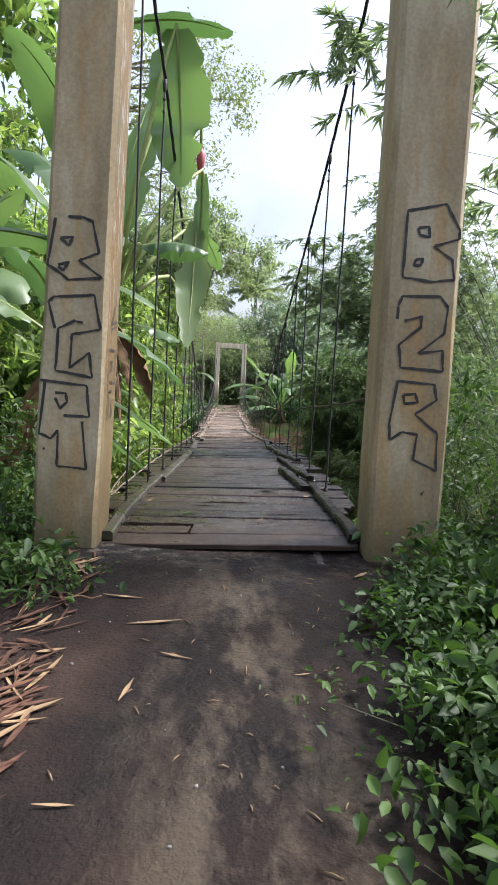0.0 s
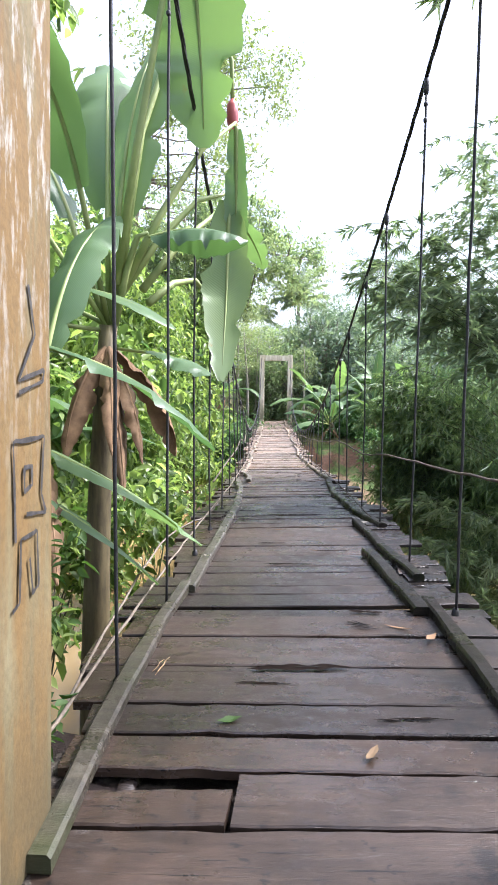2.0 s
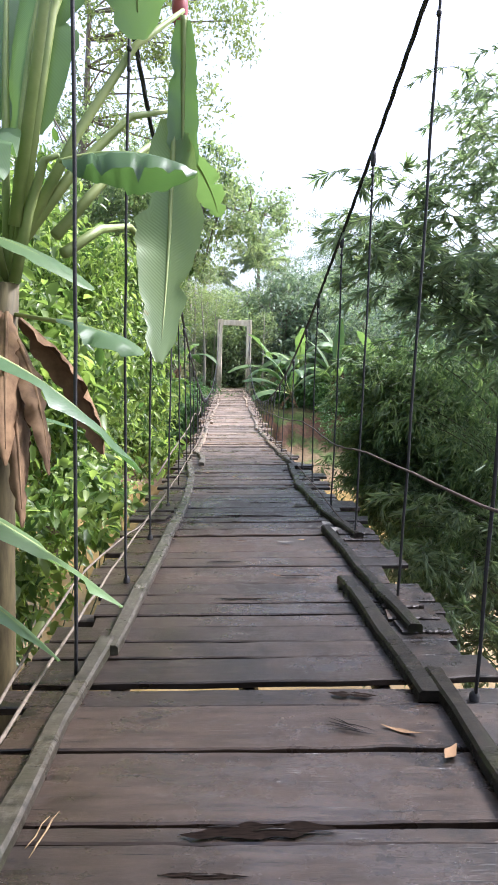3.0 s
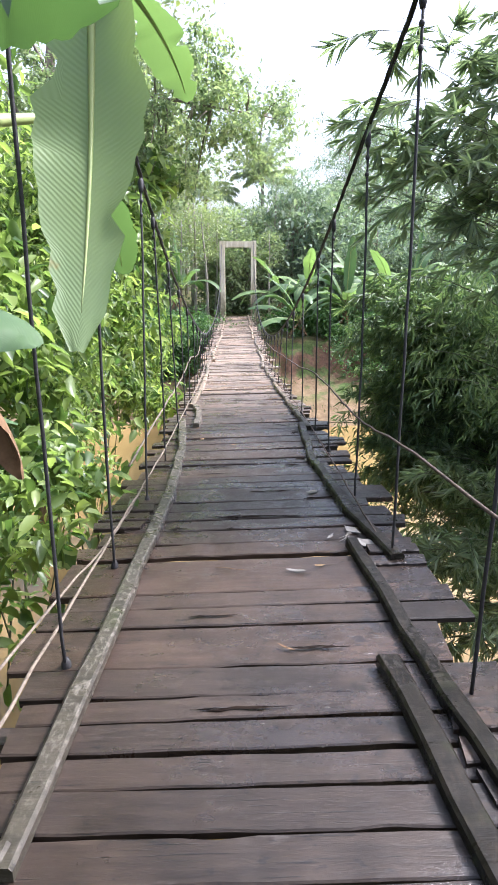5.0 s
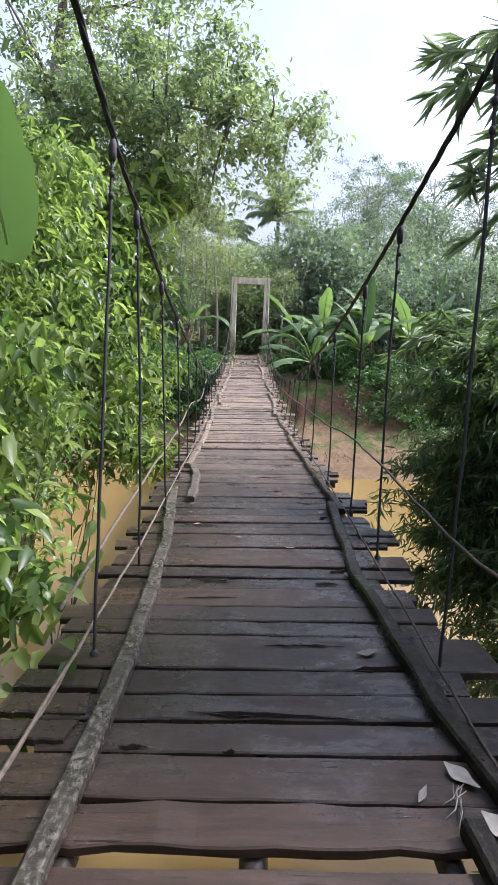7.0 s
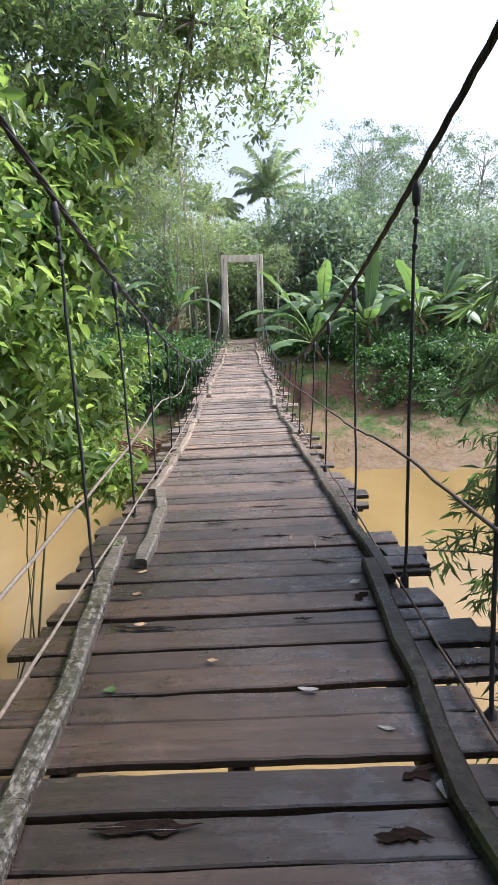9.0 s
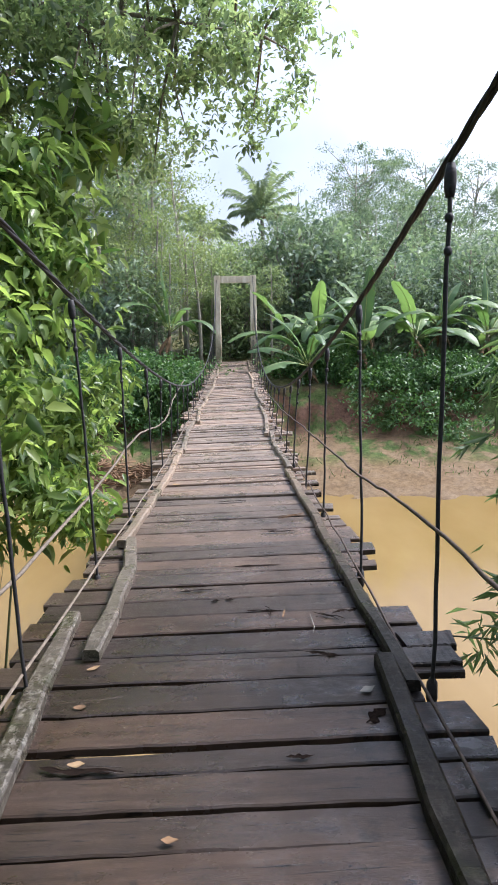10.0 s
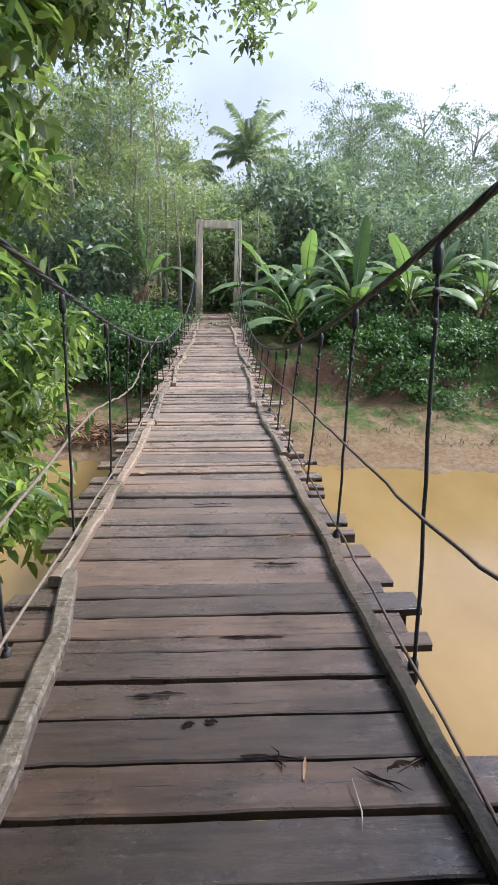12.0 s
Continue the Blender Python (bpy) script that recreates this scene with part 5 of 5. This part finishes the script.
for x, y, l, w, a, k in ((0.10, 4.16, 0.10, 0.03, 60, 0), (-0.42, 4.38, 0.10, 0.035, 20, 1), (0.42, 9.3, 0.08, 0.04, 15, 2), (0.44, 11.74, 0.07, 0.035, 25, 2), (-0.26, 11.02, 0.05, 0.02, 0, 3), (-0.72, 12.0, 0.06, 0.03, 30, 0),
                         (0.35, 10.55, 0.06, 0.02, -20, 2), (-0.7, 11.7, 0.05, 0.03, 10, 3), (-0.83, 16.1, 0.08, 0.05, 0, 0), (0.5, 10.15, 0.07, 0.05, 50, 2), (0.05, 7.1, 0.09, 0.012, -30, 3), (0.15, 12.5, 0.1, 0.012, 80, 3), (0.42, 5.35, 0.16, 0.02, -25, 3), (0.64, 8.21, 0.17, 0.075, -50, 2), (0.58, 8.45, 0.15, 0.06, -55, 2), (0.42, 8.36, 0.1, 0.022, 60, 2), (0.50, 10.33, 0.07, 0.04, 80, 2), (0.30, 7.93, 0.07, 0.02, 10, 0), (0.46, 10.28, 0.09, 0.045, 75, 2), (0.56, 5.22, 0.11, 0.035, 50, 3), (0.67, 5.77, 0.10, 0.03, -50, 2), (0.16, 7.87, 0.12, 0.03, -15, 2), (0.39, 9.28, 0.09, 0.045, 10, 2), (0.11, 10.79, 0.08, 0.025, -10, 2), (-0.64, 10.84, 0.05, 0.03, 10, 1), (-0.62, 11.36, 0.06, 0.03, 0, 0)):
    litter("fallen_leaf", ("dry straw-coloured leaf lying on the planks", "yellow-green leaf lying on the planks", "pale withered leaf lying on the wet planks", "dark twig-like leaf lying on the planks")[k], "fallen leaf",
           (M_STRAW, M_WEED, M_PALE_LEAF, M_DEAD)[k], x, y, deck_z(y, x) + 0.007, l, w, a, "fallen leaves on the deck", 0.25)


def twig_bundle(x, y, az, n, long, label, mat):
    """A few thin dry twigs lying across each other on the deck."""
    g = thing("twig_bundle", label, "twigs", pose(x, y, deck_z(y, x) + 0.008, 0, -1.83, az), "twigs on the deck")
    for i in range(n):
        a, l = rng.normal(0, 0.2), long * rng.uniform(0.5, 1.0)
        p = Vector((rng.uniform(-0.03, 0.03), rng.uniform(-0.02, 0.02), 0.004 + 0.003 * i))
        d = Vector((math.cos(a), math.sin(a), 0.02)) * l / 2
        put("twig", tube("twig", [p - d, p - d * 0.3 + Vector((0, rng.uniform(-0.01, 0.01), 0.002)), p + d * 0.4 + Vector((0, rng.uniform(-0.01, 0.01), 0.003)), p + d], [0.001, 0.0024, 0.0022, 0.001], mat, 5), g)


twig_bundle(0.23, 5.37, -25, 6, 0.2, "small bundle of dark dry twigs on the planks", M_BEAM)
twig_bundle(-0.24, 7.92, -28, 1, 0.22, "single thin brown twig on a plank", M_DEAD)
twig_bundle(0.52, 8.32, 60, 6, 0.18, "pale withered weed stalks beside the kerb", M_PALE_LEAF)
twig_bundle(0.30, 12.36, 80, 1, 0.24, "pale splintered stalk on the wet planks", M_PALE_LEAF)
twig_bundle(0.38, 12.45, -30, 3, 0.2, "dark wet twigs caught by the kerb", M_ROT)
twig_bundle(0.07, 12.52, -70, 2, 0.12, "dark curled twig beside a seam", M_ROT)
twig_bundle(0.33, 14.5, 10, 6, 0.3, "dark twigs and leaf bits by the kerb", M_DEAD)
twig_bundle(-0.78, 4.86, 75, 3, 0.2, "straw-coloured stalks by the kerb rail", M_STRAW)


def ground_stick(x, y, az, long, r):
    """A crooked dry stick lying at the edge of the path."""
    n = 6
    pts = [Vector((long * (i / n - 0.5), rng.normal(0, 0.012), r + abs(rng.normal(0, 0.006)))) for i in range(n + 1)]
    st = put("dry_stick", tube("dry_stick", pts, [r * (1 - 0.6 * i / n) for i in range(n + 1)], M_DEAD, 6), None, pose(x, y, ground_z(x, y), 0, 0, az), "crooked dry stick lying at the path's edge", category="stick", group="sticks by the path")
    side = pts[3]
    put("side_twig", tube("side_twig", [side, side + Vector((0.06, 0.05, 0.01)), side + Vector((0.1, 0.12, 0.015))], [r * 0.5, r * 0.4, r * 0.15], M_DEAD, 5), st)


for x, y, a, l, r in ((0.80, 2.0, -35, 0.34, 0.008), (0.86, 1.75, 60, 0.4, 0.007), (0.74, 1.3, 95, 0.3, 0.009), (0.83, 2.6, -20, 0.26, 0.006), (-0.86, 2.7, 10, 0.3, 0.007), (-0.82, 1.9, 70, 0.36, 0.008), (-0.78, 1.45, 100, 0.28, 0.009), (0.78, 1.0, 80, 0.35, 0.008)):
    ground_stick(x, y, a, l, r)
for i in range(36):
    x, y = rng.uniform(-0.75, 0.75), rng.uniform(0.6, 3.4)
    bm = bmesh.new()
    bmesh.ops.create_icosphere(bm, subdivisions=1, radius=rng.uniform(0.003, 0.008))
    for v in bm.verts:
        v.co *= rng.uniform(0.7, 1.2)
    put("pebble", bm_mesh("pebble", bm, M_STONE), None, pose(x, y, ground_z(x, y) + 0.003), "small pale pebble in the packed earth", category="pebble", group="pebbles on the path")

# ---- the far bank ----
rng = np.random.default_rng(23)


def palm(base, h, rng, label, n=20, long=3.4, lift=0.1, sag=1.0):
    g = thing("coconut_palm", label, "palm tree", pose(*base), "palms")
    put("trunk", tube("trunk", [(0.5 * math.sin(f * 2), 0, f * h) for f in np.linspace(0, 1, 9)], [0.24 - 0.1 * f for f in np.linspace(0, 1, 9)], M_BARK, 9), g)
    top = Vector((0.5 * math.sin(2), 0, h))
    for i in range(n):
        a = i * 2.4 + rng.uniform(-0.2, 0.2)
        e = lift + (1.5 - lift) * ((i * 7) % n) / n
        pts = [top.copy()]
        ang = e
        for k in range(12):
            ang = e - sag * (0.75 + 0.35 * max(0, e)) * (k / 11) ** 1.6
            pts.append(pts[-1] + Vector((math.cos(a) * math.cos(ang), math.sin(a) * math.cos(ang), math.sin(ang))) * (long / 12) * (0.58 + 0.42 * abs(math.sin(e)) if lift < 0 else 1.0))
        fr = put("frond", tube("frond", pts, [0.045 * (1 - 0.08 * k) for k in range(13)], M_PETIOLE, 4), g)
        at, way = [], []
        for k in range(64):
            f = 1.5 + 10.4 * k / 64
            j = int(f)
            p = pts[j].lerp(pts[j + 1], f - j)
            w = (pts[j + 1] - pts[j]).normalized()
            sd = w.cross(Vector((0, 0, 1))).normalized()
            for s in (-1, 1):
                at.append(p)
                way.append(w * 0.7 + sd * s * 0.6 + Vector((0, 0, -0.45 + rng.normal(0, 0.25))))
        at, way = np.array(at), np.array(way)
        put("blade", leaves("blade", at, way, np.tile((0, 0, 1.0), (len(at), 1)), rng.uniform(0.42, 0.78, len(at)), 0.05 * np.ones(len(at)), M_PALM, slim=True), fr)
    for nut in [tube_data([top + Vector((0.25 * math.cos(q), 0.25 * math.sin(q), -0.2 - z)) for z in (0, 0.06, 0.18, 0.24)], [0.03, 0.11, 0.11, 0.03], 7) for q in np.linspace(0, 5.5, 6)]:
        put("coconut", joined("coconut", [nut], M_STRAW), g)
    return g


palm((0.85, 61, 0.5), 9.3, rng, "tall coconut palm rising over the far trees", 24, 4.1, -0.1, 0.62)
for x, y, h in ((8.5, 64, 6.6), (-9.5, 56, 9.0), (14.5, 65, 7.0), (-4.0, 60, 7.5), (24, 66, 9.0)):
    palm((x, y, ground_z(x, y) - 0.1), h, rng, "coconut palm among the far trees", 17, 3.0)

FAR_B = ((4.4, 34.2, 1.5, 8), (2.6, 33.6, 0.9, 7), (6.9, 34.6, 1.7, 9), (8.4, 36.0, 1.9, 8), (3.2, 36.4, 1.7, 8), (5.6, 37.0, 1.9, 8), (9.9, 35.2, 1.6, 8), (1.8, 36.2, 1.4, 7), (12.2, 36.4, 1.8, 8), (-3.6, 37.2, 1.8, 7), (14.6, 35.2, 1.6, 8))
for i, (x, y, h, n) in enumerate(FAR_B):
    ll = [(az, l, w, 0.15 + 0.72 * b0, 0.15 + 0.72 * b0 - rng.uniform(0.9, 2.2)) for az, l, w, b0, b1 in random_leaves(rng, n, 2.3, 0.66)]
    ll += [(rng.uniform(0, 360), 2.5, 0.66, 1.5, 1.38)] * (i % 3 == 0) + [(rng.uniform(0, 360), 2.3, 0.66, 1.2, 0.3)]
    banana((x, y, ground_z(x, y) - 0.1), h, ll, rng, M_BANANA_FAR, "banana plant with broad arching leaves on the far bank", (rng.uniform(-0.3, 0.3), rng.uniform(-0.2, 0.2)), "banana plants on the far bank", 4, (0.4, 0.7))


def forest_tree(name, h, crown_lo, spreadr, n_c, per, size, mat, rng, bark, ratio, umbrella=False):
    """One forest tree at the origin."""
    cs = []
    for i in range(n_c):
        a = rng.uniform(0, 6.28)
        f = rng.uniform(crown_lo, 1.0)
        k = (f - crown_lo) / (1 - crown_lo)
        r = spreadr * ((0.35 + 0.75 * k) if umbrella else math.sin(math.pi * (0.12 + 0.8 * k)) ** 0.7) * rng.uniform(0.15, 1.0) ** 0.6
        cs.append((r * math.cos(a), r * math.sin(a), f * h + rng.normal(0, 0.15)))
    line = [(0.12 * math.sin(f * 5) * f * h * 0.12, 0.1 * math.cos(f * 4) * f, f * h * 0.95) for f in np.linspace(0, 1, 9)]
    return leafy(name, (0, 0, 0), cs, size * 1.9, per, size, mat, rng, "", "tree", n_c // 2, ratio, 0.2, 0.55, bark=bark, trunk=(line, [0.02 * h * (0.62 - 0.55 * f) + 0.02 for f in np.linspace(0, 1, 9)]))


def planted(src, spots, label, group):
    for i, (x, y, s, a) in enumerate(spots):
        z = ground_z(x, y) - 0.15
        m = pose(x, y, z, rng.uniform(-3, 3), rng.uniform(-3, 3), a) @ Matrix.Diagonal((s, s, s * rng.uniform(0.92, 1.1), 1))
        ob = src if i == 0 else copy_thing(src, Matrix())
        ob.matrix_basis = m
        tagged(ob, label, "tree", group)


def spots(n, x0, x1, y0, y1, s0, s1):
    return [(rng.uniform(x0, x1), rng.uniform(y0, y1), rng.uniform(s0, s1), rng.uniform(0, 360)) for i in range(n)]


slender = forest_tree("slender_tree", 10.5, 0.35, 2.1, 60, 46, 0.20, M_FEATHER, rng, M_PALE, 0.4)
planted(slender, [(-3.2, 42, 0.95, 0), (-5.2, 43.5, 1.05, 80), (-7.4, 42.5, 1.0, 160), (-9.6, 45, 1.1, 30), (-2.6, 46, 0.62, 220), (-6.4, 47, 1.05, 300), (-12, 43, 1.1, 10), (-4.2, 40.3, 0.62, 140), (-2.4, 40.6, 0.55, 40), (0.6, 44.0, 0.48, 90), (-8.6, 40.5, 0.8, 200), (2.6, 45, 0.5, 260)],
        "slender tree with pale trunk and feathery yellow-green crown", "slender trees on the far bank")
slender2 = forest_tree("slender_tree", 10.5, 0.42, 2.4, 46, 40, 0.22, M_FOREST_HAZED, rng, M_PALE, 0.4)
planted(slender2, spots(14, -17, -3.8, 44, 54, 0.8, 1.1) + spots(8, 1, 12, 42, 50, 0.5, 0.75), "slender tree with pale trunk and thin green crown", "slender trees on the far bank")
broad = forest_tree("forest_tree", 8.5, 0.12, 2.9, 80, 50, 0.26, M_FOREST_HAZED, rng, M_BARK, 0.5)
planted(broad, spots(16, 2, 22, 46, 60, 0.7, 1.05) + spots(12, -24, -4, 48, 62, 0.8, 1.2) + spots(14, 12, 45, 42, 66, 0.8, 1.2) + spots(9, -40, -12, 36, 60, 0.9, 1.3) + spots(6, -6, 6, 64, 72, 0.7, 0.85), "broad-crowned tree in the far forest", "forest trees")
crown = forest_tree("umbrella_tree", 12.6, 0.62, 3.4, 62, 130, 0.19, M_FOREST_HAZED, rng, M_PALE, 0.4, True)
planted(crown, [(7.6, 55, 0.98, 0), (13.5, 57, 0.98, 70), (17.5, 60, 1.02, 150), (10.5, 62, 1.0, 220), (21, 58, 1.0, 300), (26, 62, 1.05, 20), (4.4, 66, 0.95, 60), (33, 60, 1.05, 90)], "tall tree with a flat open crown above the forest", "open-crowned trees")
low = forest_tree("understorey_tree", 4.2, 0.06, 1.9, 60, 46, 0.24, M_FOREST_HAZED, rng, M_BARK, 0.45)
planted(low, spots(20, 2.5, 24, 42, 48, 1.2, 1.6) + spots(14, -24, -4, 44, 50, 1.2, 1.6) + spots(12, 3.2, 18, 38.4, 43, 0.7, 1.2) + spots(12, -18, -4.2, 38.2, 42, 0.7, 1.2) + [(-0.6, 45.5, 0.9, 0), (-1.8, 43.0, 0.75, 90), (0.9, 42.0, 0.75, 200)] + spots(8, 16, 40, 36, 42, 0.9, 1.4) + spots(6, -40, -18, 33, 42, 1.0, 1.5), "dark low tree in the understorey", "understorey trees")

sapling = forest_tree("sapling", 6.2, 0.5, 1.0, 22, 36, 0.17, M_FEATHER, rng, M_PALE, 0.4)
planted(sapling, [(-2.2, 38.9, 1.0, 0), (-2.9, 39.6, 1.1, 70), (-3.6, 38.4, 0.9, 140), (-4.4, 39.0, 1.15, 200), (-5.4, 38.6, 1.0, 260), (-1.9, 40.4, 0.9, 310), (-6.6, 39.2, 1.2, 30), (1.2, 39.4, 0.7, 90), (-7.8, 38.8, 1.05, 150)],
        "thin pale-stemmed sapling beside the far portal", "saplings on the far bank")

for x, y, h in ((-0.7, 42.6, 5.5), (0.2, 44.4, 6.0), (-1.8, 44.8, 6.0), (-1.0, 41.0, 4.2), (0.1, 40.8, 4.4)):
    z = ground_z(x, y) - 0.1
    leafy("understorey_tree", (x, y, z), [(x + rng.normal(0, 0.9), y + rng.normal(0, 0.7), z + rng.uniform(0.2, h)) for k in range(70)], 0.3, 60, 0.2, M_CANOPY, rng, "dark dense tree closing the way behind the far portal", "tree", 30, 0.45, 0.3, 0.7,
          trunk=([(x, y, z), (x + 0.1, y, z + h * 0.5), (x, y, z + h * 0.9)], [0.12, 0.09, 0.02]), group="understorey trees")

# undergrowth on the far bank
for i in range(112):
    x = rng.uniform(1.8, 16) if i < 26 or 45 < i < 84 else rng.uniform(-14 if i < 84 else -7, -2.0)
    y = rng.uniform(32.4, 35.8) if i < 26 or 65 < i < 84 else rng.uniform(31.2, 35.0)
    if x > 0:
        y += (2.0 if y < 33.5 else 0.0) if x < 4.6 else -0.8
    z = ground_z(x, y) - 0.1
    cs = [(x + rng.normal(0, 0.75), y + rng.normal(0, 0.45), z + rng.uniform(0.0, rng.uniform(0.5, 1.4))) for k in range(30)]
    leafy("undergrowth", (x, y, z), cs, 0.2, 30, 0.17, M_SHRUB, rng, "low leafy undergrowth on the far bank", "undergrowth", 6, 0.5, 0.2, 0.6, group="undergrowth on the far bank")
# grass tufts on the mud
at = []
for i in range(2600):
    x = rng.uniform(-12, 14)
    y = rng.uniform(27.6, 32.4)
    if noise.noise(Vector((x * 0.6, y * 0.6, 8))) > 0.08:
        at.append((x, y, ground_z(x, y)))
at = np.array(at)
w = rng.normal(0, 0.5, at.shape) + np.array((0, 0, 1.0))
put("grass", leaves("grass", at, w, rng.normal(0, 1, at.shape), rng.uniform(0.08, 0.22, len(at)), 0.02 * np.ones(len(at)), M_WEED, slim=True), label="short green grass tufts on the far mud bank", category="grass", kind="stuff")
# driftwood heaps on the mud
for cx, cy in ((-3.9, 27.6), (-3.1, 27.9), (-4.8, 28.4)):
    z = ground_z(cx, cy)
    h = thing("driftwood_heap", "tangled heap of brown driftwood on the mud bank", "driftwood", pose(cx, cy, z), "driftwood heaps")
    for i in range(64):
        a = rng.uniform(0, 3.14)
        l = rng.uniform(0.2, 0.8)
        p = Vector((rng.normal(0, 0.38), rng.normal(0, 0.25), rng.uniform(0.02, 0.38)))
        d = Vector((math.cos(a), math.sin(a), rng.uniform(-0.3, 0.3))) * l * 0.5
        put("stick", tube("stick", [p - d, p + Vector(rng.normal(0, 0.03, 3)), p + d], [0.02, 0.025, 0.01], M_DEAD, 5), h)

# small twigs and crumbs trodden into the path
pieces = []
for i in range(70):
    x, y = rng.normal(0, 0.55), rng.uniform(0.7, 3.5)
    a, l = rng.uniform(0, 3.14), rng.uniform(0.015, 0.07)
    z = ground_z(x, y) + 0.004
    d = Vector((math.cos(a), math.sin(a), 0)) * l / 2
    pieces.append(tube_data([Vector((x, y, z)) - d, Vector((x, y, z + 0.003)), Vector((x, y, z)) + d], [0.002, 0.003, 0.0015], 4))
put("path_debris", joined("path_debris", pieces, M_STRAW), label="small straw-coloured twigs trodden into the path", category="debris", kind="stuff")
